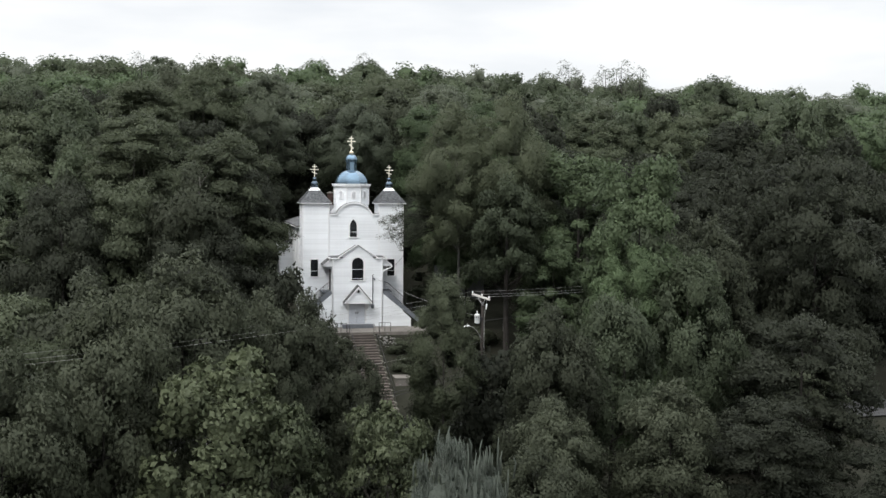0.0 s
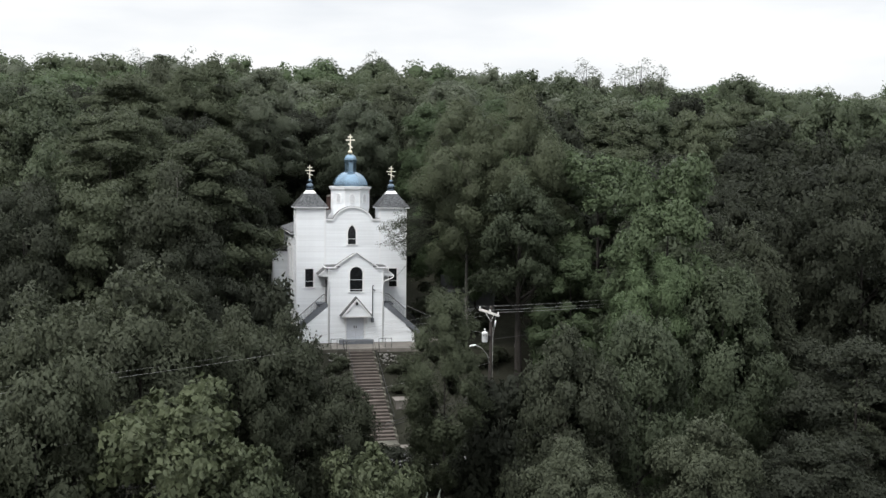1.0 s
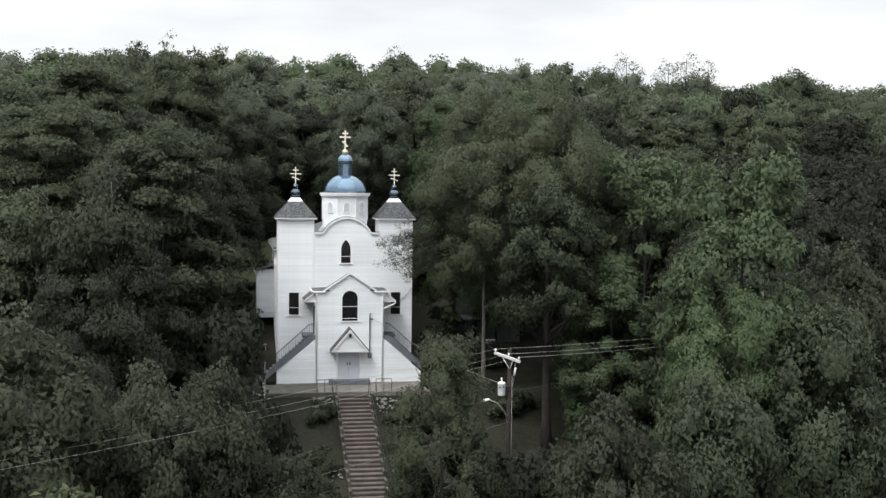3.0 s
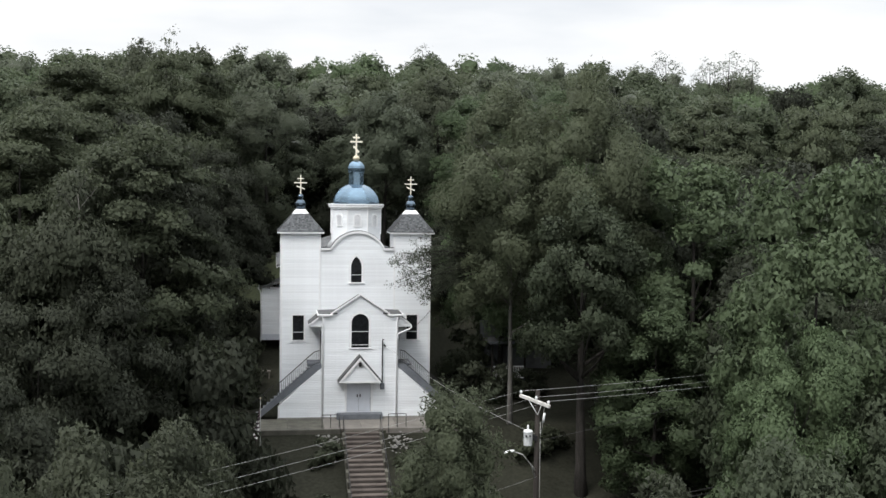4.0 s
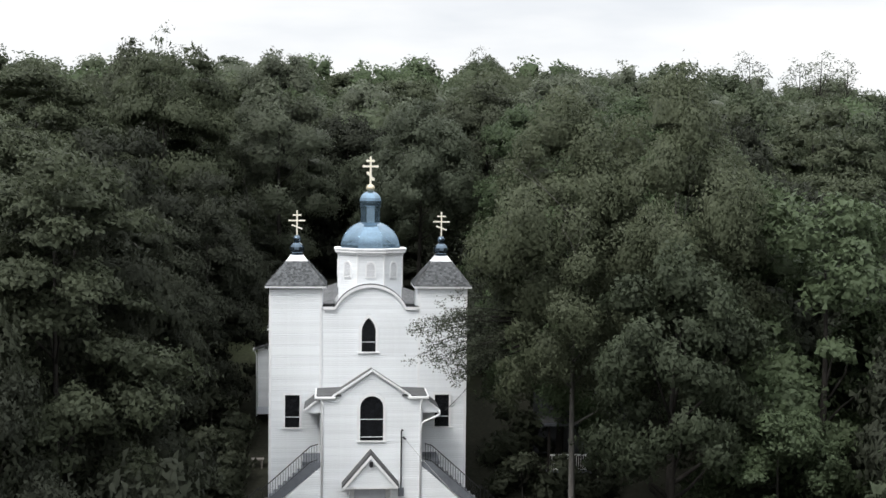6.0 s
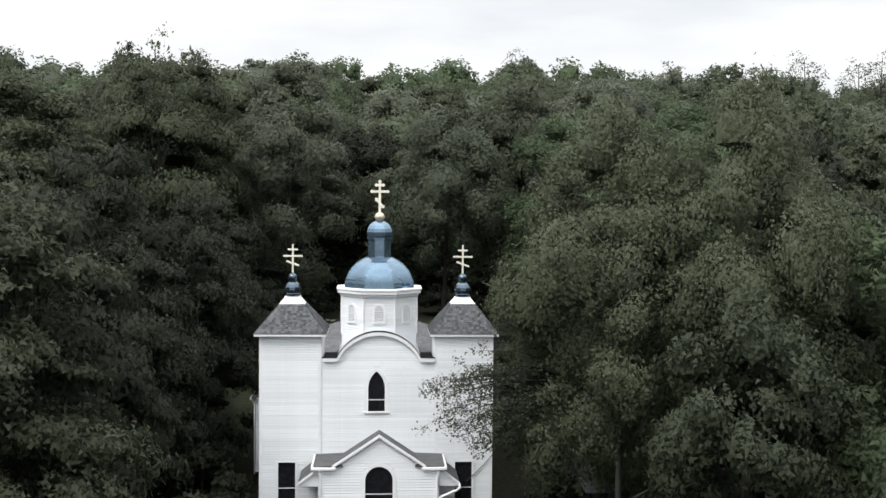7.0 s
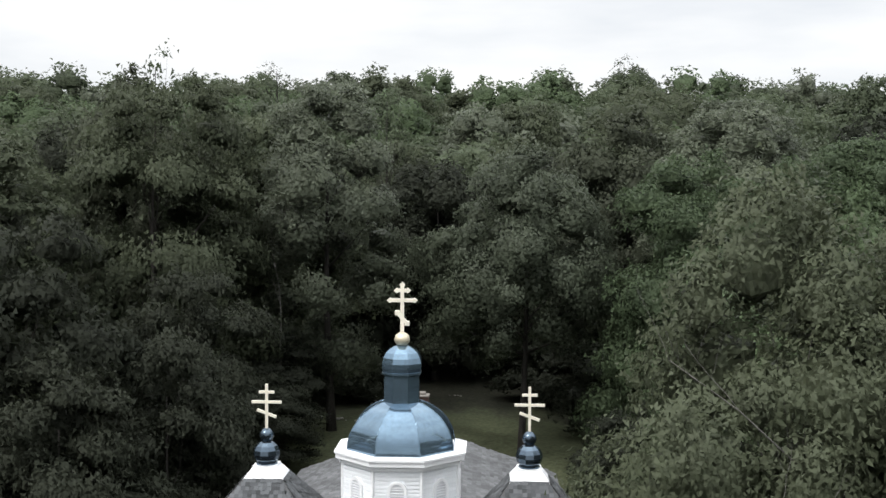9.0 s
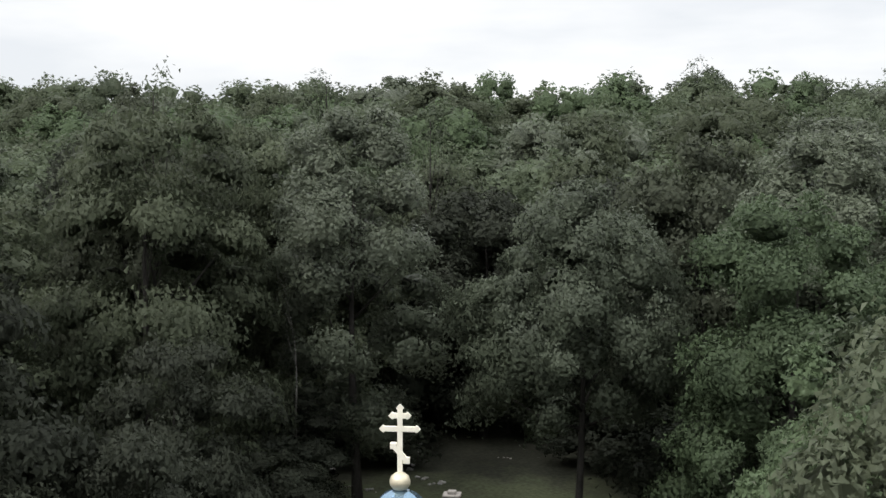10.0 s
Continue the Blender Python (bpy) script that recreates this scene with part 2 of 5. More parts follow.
def prism(bm, outline, y0, y1, mat=0):
    """An outline in x and z, drawn out from y0 to y1."""
    a = [bm.verts.new((x, y0, z)) for x, z in outline]
    b = [bm.verts.new((x, y1, z)) for x, z in outline]
    fs = [bm.faces.new(a), bm.faces.new(b[::-1])]
    for i in range(len(a)):
        j = (i + 1) % len(a)
        fs.append(bm.faces.new((a[j], a[i], b[i], b[j])))
    for f in fs:
        f.material_index = mat
    bmesh.ops.recalc_face_normals(bm, faces=fs)
    return bm


def turned(bm, profile, sides, cx=0.0, cy=0.0, phase=0.0, smooth=False, caps=True):
    """Profile of (radius, z) turned about an upright axis."""
    rings = []
    for r, z in profile:
        rings.append([bm.verts.new((cx + r * math.cos(phase + 2 * math.pi * i / sides), cy + r * math.sin(phase + 2 * math.pi * i / sides), z)) for i in range(sides)])
    for a, b in zip(rings, rings[1:]):
        for i in range(sides):
            f = bm.faces.new((a[i], a[(i + 1) % sides], b[(i + 1) % sides], b[i]))
            f.smooth = smooth
    if caps:
        bm.faces.new(rings[0][::-1])
        bm.faces.new(rings[-1])
    return bm


def tube(bm, points, radii, sides=8, smooth=True):
    """A tapered tube along points."""
    rings, n = [], len(points)
    for i, p in enumerate(points):
        p = Vector(p)
        d = (Vector(points[min(i + 1, n - 1)]) - Vector(points[max(i - 1, 0)])).normalized()
        side = d.cross(Vector((0.31, 0.95, 0.05)))
        if side.length < 0.05:
            side = d.cross(Vector((1, 0, 0)))
        side.normalize()
        up = side.cross(d)
        r = radii[i] if isinstance(radii, (list, tuple)) else radii
        rings.append([bm.verts.new(p + r * (math.cos(2 * math.pi * k / sides) * side + math.sin(2 * math.pi * k / sides) * up)) for k in range(sides)])
    for a, b in zip(rings, rings[1:]):
        for k in range(sides):
            f = bm.faces.new((a[k], a[(k + 1) % sides], b[(k + 1) % sides], b[k]))
            f.smooth = smooth
    bm.faces.new(rings[0][::-1])
    bm.faces.new(rings[-1])
    return bm


def empty(name, m=None, **tags):
    ob = new(name)
    ob.empty_display_size = 0.3
    if m is not None:
        ob.matrix_basis = m
    return tagged(ob, **tags)


# ---- ground ----
PROFILE = [(-900, -22), (-300, -20), (-130, -15), (-70, -10.5), (-35, -7.2), (-24, -6.15), (-16, -6.0), (-14.4, -5.5), (-2.8, -0.95), (-2.6, -0.74), (2.4, -0.70), (6, 0.0), (14, 2.0), (22, 5.0), (30, 7.6), (45, 8.2), (60, 10.5), (100, 19), (140, 24.5), (200, 27), (320, 28), (900, 28)]


def ground_z(x, y):
    for (a, za), (b, zb) in zip(PROFILE, PROFILE[1:]):
        if y <= b:
            z = za + (zb - za) * (y - a) / (b - a)
            break
    rough = min(1.0, max(0.0, (abs(x) - 8) / 10)) if -30 < y < 25 else 1.0
    if -25 < y < -15:
        rough = 0.0
    side = -0.02 * max(0.0, x - 20) if y > 50 else 0.0
    return z + side + rough * 0.6 * noise.noise((x * 0.06, y * 0.06, 0.3)) + rough * 0.15 * noise.noise((x * 0.4, y * 0.4, 1.3))


def build_ground():
    xs = [-1500, -900, -500, -300, -200, -150] + [i * 4.0 for i in range(-30, 31)] + [150, 200, 300, 500, 900, 1500]
    ys = [-900, -500, -300, -200, -150, -120, -100, -85] + [-75 + i * 2.5 for i in range(17)]
    ys += [-32 + i * 1.0 for i in range(17)] + [-14.4, -13, -11, -9, -7, -5, -2.8, -2.6, -1.5, 0, 2, 4] + [6 + i * 2.5 for i in range(25)] + [75, 90, 110, 140, 170, 200, 260, 320, 500, 900]
    xs = sorted(set(xs) | {i * 1.5 for i in range(-8, 9)})
    bm = bmesh.new()
    grid = [[bm.verts.new((x, y, ground_z(x, y))) for x in xs] for y in ys]
    for a, b in zip(grid, grid[1:]):
        for i in range(len(xs) - 1):
            f = bm.faces.new((a[i], a[i + 1], b[i + 1], b[i]))
            f.smooth = True
    tagged(put("ground", bm, GROUND), "dark wooded hillside floor with leaf litter and a shaded lawn", "ground", kind="structure")


build_ground()


# ---- church ----
ROW = 0.110
board_meshes = {}


def board_mesh(length):
    key = round(length, 2)
    if key not in board_meshes:
        bm = bmesh.new()
        board(bm, 0.0, key, 0.0, Matrix())
        me = bpy.data.meshes.new("clapboard")
        bm.to_mesh(me)
        bm.free()
        me.materials.append(WHITE)
        board_meshes[key] = me
    return board_meshes[key]


def board(bm, x0, x1, z, m):
    """One lapped board: proud at its lower edge, tucked in at its upper one."""
    pts = [(-0.040, 0.0), (-0.040, 0.006), (-0.027, ROW - 0.034), (-0.004, ROW - 0.022), (-0.004, ROW + 0.004), (0.004, ROW + 0.004), (0.004, 0.0)]
    a = [bm.verts.new(m @ Vector((x0, y, z + h))) for y, h in pts]
    b = [bm.verts.new(m @ Vector((x1, y, z + h))) for y, h in pts]
    bm.faces.new(a[::-1])
    bm.faces.new(b)
    for i in range(len(pts)):
        j = (i + 1) % len(pts)
        bm.faces.new((a[i], a[j], b[j], b[i]))


def siding(parent, span, z0, z1, m, holes=(), joined=True):
    """Rows of boards from z0 to z1; span(z) gives the ends of a row; holes are left free."""
    bm = bmesh.new() if joined else None
    for r in range(int((z1 - z0) / ROW)):
        z = z0 + r * ROW
        a, b = span(z + ROW / 2)
        runs = [(a, b)]
        for h0, h1, hz0, hz1 in holes:
            if z + ROW > hz0 and z < hz1:
                runs = [q for s, e in runs for q in ((s, min(e, h0)), (max(s, h1), e)) if q[1] - q[0] > 0.04]
        for s, e in runs:
            if e - s < 0.05:
                continue
            if joined:
                board(bm, s, e, z, m)
            else:
                link("clapboard", board_mesh(e - s), parent, m=m @ pose(s, 0, z))
    if joined:
        put("lap_siding", bm, WHITE, parent)


def walled(bm, x0, x1, z0, z1, y0, y1, holes):
    """A wall in the plane of x and z, with openings right through it."""
    xs = sorted({x0, x1, *[h[0] for h in holes], *[h[1] for h in holes]})
    zs = sorted({z0, z1, *[h[2] for h in holes], *[h[3] for h in holes]})
    for a, b in zip(xs, xs[1:]):
        for c, d in zip(zs, zs[1:]):
            if not any(h[0] - 1e-6 <= a and b <= h[1] + 1e-6 and h[2] - 1e-6 <= c and d <= h[3] + 1e-6 for h in holes):
                box(bm, a, b, y0, y1, c, d)
    bmesh.ops.remove_doubles(bm, verts=bm.verts, dist=1e-5)
    return bm


def arch_outline(hw, z0, zs, apex, n=10):
    """Half-width, foot, springing and apex; a pointed or a round head."""
    rise = apex - zs
    right = []
    if rise <= hw * 1.05:
        right = [(hw * math.cos(math.pi / 2 * i / n), zs + rise * math.sin(math.pi / 2 * i / n)) for i in range(n)]
    else:
        radius = (hw * hw + rise * rise) / (2 * hw)
        end = math.asin(rise / radius)
        right = [(hw - radius + radius * math.cos(end * i / n), zs + radius * math.sin(end * i / n)) for i in range(n)]
    return [(-hw, z0), (hw, z0)] + right + [(0, apex)] + [(-x, z) for x, z in right[::-1]]


def ring_prism(bm, outer, inner, y0, y1):
    n = len(outer)
    o0, o1 = [bm.verts.new((x, y0, z)) for x, z in outer], [bm.verts.new((x, y1, z)) for x, z in outer]
    i0, i1 = [bm.verts.new((x, y0, z)) for x, z in inner], [bm.verts.new((x, y1, z)) for x, z in inner]
    for k in range(n):
        j = (k + 1) % n
        for quad in ((o0[k], o0[j], i0[j], i0[k]), (o1[j], o1[k], i1[k], i1[j]), (o0[j], o0[k], o1[k], o1[j]), (i0[k], i0[j], i1[j], i1[k])):
            bm.faces.new(quad)
    bmesh.ops.recalc_face_normals(bm, faces=bm.faces[:])
    return bm


def window(parent, x, y, z0, hw, zs, apex, bars, label, m=None, casing=0.11, pane_y=0.012):
    """A window with casing, sill, dark panes and rails, facing the front."""
    base = pose(x, y, 0) if m is None else m
    head = arch_outline(hw, z0, zs, apex) if apex > zs else [(-hw, z0), (hw, z0), (hw, zs), (-hw, zs)]
    grow = 1 + casing / hw
    outer = [(px * grow, pz if pz < z0 + 0.01 else zs + (pz - zs) * (1 + casing / max(apex - zs, casing)) if apex > zs else pz + (casing if pz > z0 + 0.01 else 0)) for px, pz in head]
    frame_ob = put("window", ring_prism(bmesh.new(), outer, head, -0.075, 0.09), TRIM, parent, label, base)
    bm = boxed(-hw * grow - 0.04, hw * grow + 0.04, -0.12, 0.08, z0 - 0.07, z0, bevel=0.01)
    put("window_sill", bm, TRIM, frame_ob)
    cuts = [z0] + list(bars) + [apex]
    for lo, hi in zip(cuts, cuts[1:]):
        pts = [(px, pz) for px, pz in head if lo - 1e-6 <= pz <= hi + 1e-6]
        w = hw * 0.999
        left = [(-w, lo)] if lo > z0 + 0.01 else []
        if hi < apex - 0.01:
            pts = [(-w, lo), (w, lo), (w, hi), (-w, hi)]
        elif lo > z0 + 0.01:
            pts = [(-w, lo), (w, lo)] + [p for p in head[2:] if p[1] > lo + 0.01]
        put("pane", prism(bmesh.new(), pts, pane_y, pane_y + 0.008), GLASS, frame_ob)
    for zb in bars:
        put("window_rail", boxed(-hw, hw, pane_y - 0.032, pane_y + 0.018, zb - 0.014, zb + 0.014), TRIM, frame_ob)
    return frame_ob


def bud_cross(parent, x, y, z0, height, arms, thick, budded, label):
    """A three-barred cross: upright, two level bars and a slanted one."""
    up = empty_part("cross", parent, label)
    t = thick / 2
    bm = bmesh.new()
    box(bm, x - t, x + t, y - t * 0.7, y + t * 0.7, z0, z0 + height - (thick * 1.2 if budded else 0))
    if budded:
        bud(bm, x, y, z0 + height - thick * 0.85, thick * 0.85)
    put("upright", bm, CROSS, up)
    for zc, hw, slant in arms:
        bm = bmesh.new()
        m = pose(x, y, z0 + zc, 0, slant, 0)
        end = hw - (thick * 0.8 if budded else 0)
        box(bm, -end, end, -t * 0.7 - 0.003, t * 0.7 + 0.003, -t, t)
        if budded:
            for s in (-1, 1):
                if slant:
                    # square blocks that stand level on the slanted bar
                    c = pose(0, 0, 0, 0, -slant, 0)
                    corner = box(bmesh.new(), -0.072, 0.072, -t * 0.8, t * 0.8, -0.072, 0.072, bevel=0.012)
                    corner.transform(pose(s * (hw - 0.03), 0, 0) @ c)
                    block = bpy.data.meshes.new("block")
                    corner.to_mesh(block)
                    corner.free()
                    bm.from_mesh(block)
                    bpy.data.meshes.remove(block)
                else:
                    bud(bm, s * (hw - thick * 0.85), 0, 0, thick * 0.85)
        bm.transform(m)
        put("crossbar", bm, CROSS, up)


def bud(bm, x, y, z, r):
    """A lobed end."""
    pts = [(r, 0), (r * 0.42, r * 0.62), (-0.05 * r, r * 0.92), (-r * 0.5, r * 0.45), (-r, 0), (-r * 0.5, -r * 0.45), (-0.05 * r, -r * 0.92), (r * 0.42, -r * 0.62)]
    if abs(x) < 1e-9 or y != 0:
        pts = [(q, p) for p, q in pts]
    if x < 0 and y == 0:
        pts = [(-p, q) for p, q in pts]
    prism(bm, [(x + p, z + q) for p, q in pts], y - r * 0.32, y + r * 0.32)


def empty_part(name, parent, label=""):
    ob = new(name)
    ob.parent = parent
    ob.empty_display_size = 0.2
    return tagged(ob, label) if label else ob


def shingle_mesh():
    bm = boxed(-0.059, 0.059, -0.016, 0.0, 0.0, 0.125)
    me = bpy.data.meshes.new("shingle")
    bm.to_mesh(me)
    bm.free()
    me.materials.append(SHINGLE)
    return me


SHINGLE_ME = shingle_mesh()


def shingled_face(parent, foot, along, up, width0, width1, length, single, seed):
    """Courses of shingles on a sloped face: foot is the middle of its lower edge."""
    rng = random.Random(seed)
    along, up = Vector(along).normalized(), Vector(up).normalized()
    nrm = along.cross(up)
    course, n = 0.115, int(length / 0.115)
    bm = bmesh.new()
    for r in range(n):
        w = width0 + (width1 - width0) * (r + 0.6) / n
        count = max(1, int(w / 0.12))
        for c in range(count):
            u = (c + 0.5 - count / 2) * 0.12 + (0, 0.045, -0.03, 0.02)[r % 4]
            if abs(u) > w / 2 - 0.055:
                u = math.copysign(w / 2 - 0.06, u)
            p = Vector(foot) + along * u + up * (r * course) + nrm * (0.004 + 0.022 * rng.choice((0.0, 0.2, 0.6, 1.0)))
            m = Matrix((( *along, 0), (*(-nrm), 0), (*up, 0), (0, 0, 0, 1))).transposed()
            m.translation = p
            if single:
                link("shingle", SHINGLE_ME, parent, m=m)
            else:
                q = [(-0.059, -0.016, 0), (0.059, -0.016, 0), (0.059, -0.006, 0.125), (-0.059, -0.006, 0.125), (-0.059, 0.01, 0), (0.059, 0.01, 0)]
                v = [bm.verts.new(m @ Vector(k)) for k in q]
                bm.faces.new((v[0], v[1], v[2], v[3]))
                bm.faces.new((v[4], v[5], v[1], v[0]))
    if single:
        bm.free()
    else:
        tagged(put("shingles", bm, SHINGLE, parent), kind="stuff")


church = empty("church", label="white clapboard church with blue dome, two square towers and gold crosses", category="church")

TY0, TY1 = 2.95, 5.45
EAVE = 11.30


def tower(sx):
    cx, cy = (-3.73 if sx < 0 else 3.62), (TY0 + TY1) / 2
    TH = 1.29 if sx < 0 else 1.23
    t = empty_part("tower", church, "square white clapboard bell tower with shingled pyramid roof")
    wx = -3.87 if sx < 0 else 3.63
    hole = (wx - 0.36, wx + 0.36, 4.20, 5.83)
    bm = bmesh.new()
    walled(bm, cx - TH, cx + TH, -1.2, EAVE, TY0, TY0 + 0.18, [hole])
    box(bm, cx - TH, cx + TH, TY1 - 0.15, TY1, -1.2, EAVE)
    box(bm, cx - TH, cx - TH + 0.15, TY0 + 0.18, TY1 - 0.15, -1.2, EAVE)
    box(bm, cx + TH - 0.15, cx + TH, TY0 + 0.18, TY1 - 0.15, -1.2, EAVE)
    put("tower_wall", bm, WHITE, t)
    siding(t, lambda z: (cx - TH + 0.09, cx + TH - 0.09), -0.4, EAVE - 0.1, pose(0, TY0, 0), [(wx - 0.47, wx + 0.47, 4.13, 5.94)], joined=False)
    for s in (-1, 1):
        siding(t, lambda z: (-TH + 0.09, TH - 0.09), -0.4, EAVE - 0.1, pose(cx + s * TH, cy, 0, 0, 0, 90 * s))
        put("corner_board", boxed(cx + s * (TH - 0.045) - 0.055, cx + s * (TH - 0.045) + 0.055, TY0 - 0.042, TY0 + 0.02, -0.4, EAVE - 0.08), TRIM, t)
    window(t, wx, TY0, 4.20, 0.36, 5.83, 5.83, [4.72], "tall dark sash window in white casing")
    # eaves board, roof and cap
    eh = TH + 0.225
    put("eave_board", boxed(cx - eh, cx + eh, cy - eh, cy + eh, EAVE - 0.10, EAVE + 0.01, bevel=0.015), TRIM, t)
    roof = put("tower_roof", turned(bmesh.new(), [(eh * 1.4142 + 0.02, EAVE + 0.012), (0.52 * 1.4142, 12.5)], 4, cx, cy, math.pi / 4), SHINGLE_BASE, t, "grey asphalt shingle pyramid roof")
    slope = math.hypot(1.19, eh - 0.52)
    for k, (dx, dy) in enumerate(((0, -1), (1, 0), (-1, 0), (0, 1))):
        foot = (cx + dx * eh, cy + dy * eh, EAVE + 0.02)
        along = (-dy, dx, 0)
        shingled_face(roof, foot, along, (-dx * (eh - 0.52), -dy * (eh - 0.52), 1.19), 2 * eh, 1.04, slope, k == 0, k + 5)
    put("roof_cap", turned(bmesh.new(), [(0.56 * 1.4142, 12.46), (0.53 * 1.4142, 12.50), (0.34 * 1.4142, 12.74), (0.34 * 1.4142, 12.78)], 4, cx, cy, math.pi / 4), TRIM, t, "flared white metal cap")
    prof = [(0.30, 12.76), (0.31, 12.82), (0.27, 12.85), (0.34, 12.93), (0.375, 13.06), (0.36, 13.18), (0.30, 13.30), (0.20, 13.39), (0.12, 13.43)]
    put("bulb", turned(bmesh.new(), prof, 10, cx, cy), BULB_DARKENED, t, "small faceted blue metal bulb, tree reflections in its dark colour")
    prof = [(0.10, 13.42), (0.17, 13.47), (0.205, 13.57), (0.19, 13.67), (0.12, 13.75), (0.05, 13.79)]
    put("ball", turned(bmesh.new(), prof, 12, cx, cy, smooth=True), BULB_DARKENED, t)
    bud_cross(t, cx, cy, 13.78, 1.25, [(1.02, 0.215, 0), (0.74, 0.42, 0), (0.42, 0.29, 20)], 0.075, False, "three-barred cream metal cross")


for s in (-1, 1):
    tower(s)


def shoulder(x):
    """Top line of the middle front: level shoulders and a round arch."""
    x = abs(x)
    return 10.22 if x > 1.78 else 10.22 + math.sqrt(max(0.0, 1.98 ** 2 - x * x)) - math.sqrt(1.98 ** 2 - 1.78 ** 2)


ARCH_X = [-2.4, -1.78] + [-1.78 + 3.56 * i / 24 for i in range(1, 24)] + [1.78, 2.4]


def middle_front():
    t = empty_part("central_front", church, "white clapboard front with round arched top")
    y = TY0 + 0.03
    hole = [(-0.43, 0.25, 8.00, 9.10), (-0.40, 0.22, 9.10, 9.28), (-0.32, 0.14, 9.28, 9.45), (-0.22, 0.04, 9.45, 9.60)]
    bm = walled(bmesh.new(), -2.44, 2.4, 5.8, 10.2, y, y + 0.18, hole)
    prism(bm, [(x, shoulder(x)) for x in ARCH_X] + [(2.4, 10.2), (-2.4, 10.2)], y, y + 0.18)
    put("front_wall", bm, WHITE, t)

    def span(z):
        if z < 10.15:
            return -2.38, 2.38
        xs = [x for x in (i * 0.02 for i in range(120)) if shoulder(x) > z + 0.12]
        return (-max(xs), max(xs)) if xs else (0, 0)

    siding(t, span, 5.85, 11.3, pose(0, y, 0), [(-0.59, 0.41, 7.90, 9.20), (-0.50, 0.32, 9.20, 9.40), (-0.38, 0.20, 9.40, 9.62), (-0.22, 0.04, 9.62, 9.84)], joined=False)
    window(t, -0.09, y, 8.00, 0.35, 9.00, 9.71, [8.49], "narrow pointed gothic window in white casing", casing=0.16, pane_y=-0.014)
    # arched moulding
    top = [(x, shoulder(x) + 0.06) for x in ARCH_X]
    low = [(x * 0.985, shoulder(x) - 0.09) for x in ARCH_X]
    put("arched_cornice", prism(bmesh.new(), top + low[::-1], y - 0.16, y + 0.02), TRIM, t)
    edge = [(x, shoulder(x) + 0.085) for x in ARCH_X]
    put("roof_edge", prism(bmesh.new(), edge + [(x, z + 0.003) for x, z in top[::-1]], y - 0.17, y + 0.19), TAR, t, "black tar roof edge")
    # barrel roof behind the arch, up against the drum
    xs = ARCH_X[1:-1]
    put("barrel_roof", prism(bmesh.new(), [(x, shoulder(x) + 0.05) for x in xs] + [(1.95, 9.2), (-1.95, 9.2)], y + 0.19, 7.2), MEMBRANE, t, "pale grey barrel roof under the drum")
    for s in (-1, 1):
        put("valley_gutter", boxed(min(s * 1.8, s * 2.395), max(s * 1.8, s * 2.395), y + 0.19, 5.4, 9.9, 10.18), TAR, t)


middle_front()

DY = 5.08


def octagon(ap):
    return ap / math.cos(math.pi / 8)


def drum():
    t = empty_part("dome_drum", church, "eight-sided white drum with louvred vents")
    a = 1.62
    put("drum_wall", turned(bmesh.new(), [(octagon(a), 10.4), (octagon(a), 12.9)], 8, 0, DY, math.pi / 8), WHITE, t)
    half = a * math.tan(math.pi / 8)
    for k in range(8):
        ang = 45 * k
        face = pose(0, DY, 0, 0, 0, ang) @ pose(0, -a, 0)
        visible = k in (0, 1, 7)
        siding(t, lambda z: (-half + 0.05, half - 0.05), 11.1, 12.85, face @ Matrix.Diagonal((1, 0.45, 1, 1)), [(-0.27, 0.27, 11.6, 12.3), (-0.2, 0.2, 12.3, 12.52)] if visible or k in (2, 6) else ())
        put("corner_trim", tube(bmesh.new(), [face @ Vector((half, 0, 11.15)), face @ Vector((half, 0, 12.95))], 0.05, 6, False), TRIM, t)
        if visible or k in (2, 6):
            louvre(t, face)
    prof = [(a + 0.03, 12.78), (a + 0.08, 12.81), (a + 0.08, 12.88), (a + 0.13, 12.91), (a + 0.19, 12.94), (a + 0.19, 13.06), (a + 0.23, 13.08), (a + 0.23, 13.14), (a - 0.1, 13.15)]
    put("drum_cornice", turned(bmesh.new(), [(octagon(r), z) for r, z in prof], 8, 0, DY, math.pi / 8), TRIM, t, "stepped white cornice")


def louvre(parent, face):
    v = empty_part("louvred_vent", parent, "round-headed white louvred vent")
    head = arch_outline(0.19, 11.72, 12.24, 12.43)
    outer = arch_outline(0.27, 11.66, 12.24, 12.51)
    put("vent_frame", ring_prism(bmesh.new(), outer, head, -0.07, 0.0), TRIM, v, m=face)
    put("vent_backing", prism(bmesh.new(), head, -0.03, -0.026), VENT_GREY, v, m=face)
    for i in range(9):
        z = 11.75 + i * 0.072
        w = 0.185 if z < 12.26 else 0.185 * math.sqrt(max(0.05, 1 - ((z - 12.24) / 0.19) ** 2))
        bm = boxed(-w, w, -0.028, 0.028, -0.006, 0.006)
        put("slat", bm, TRIM, v, m=face @ pose(0, -0.046, z, -40))


drum()


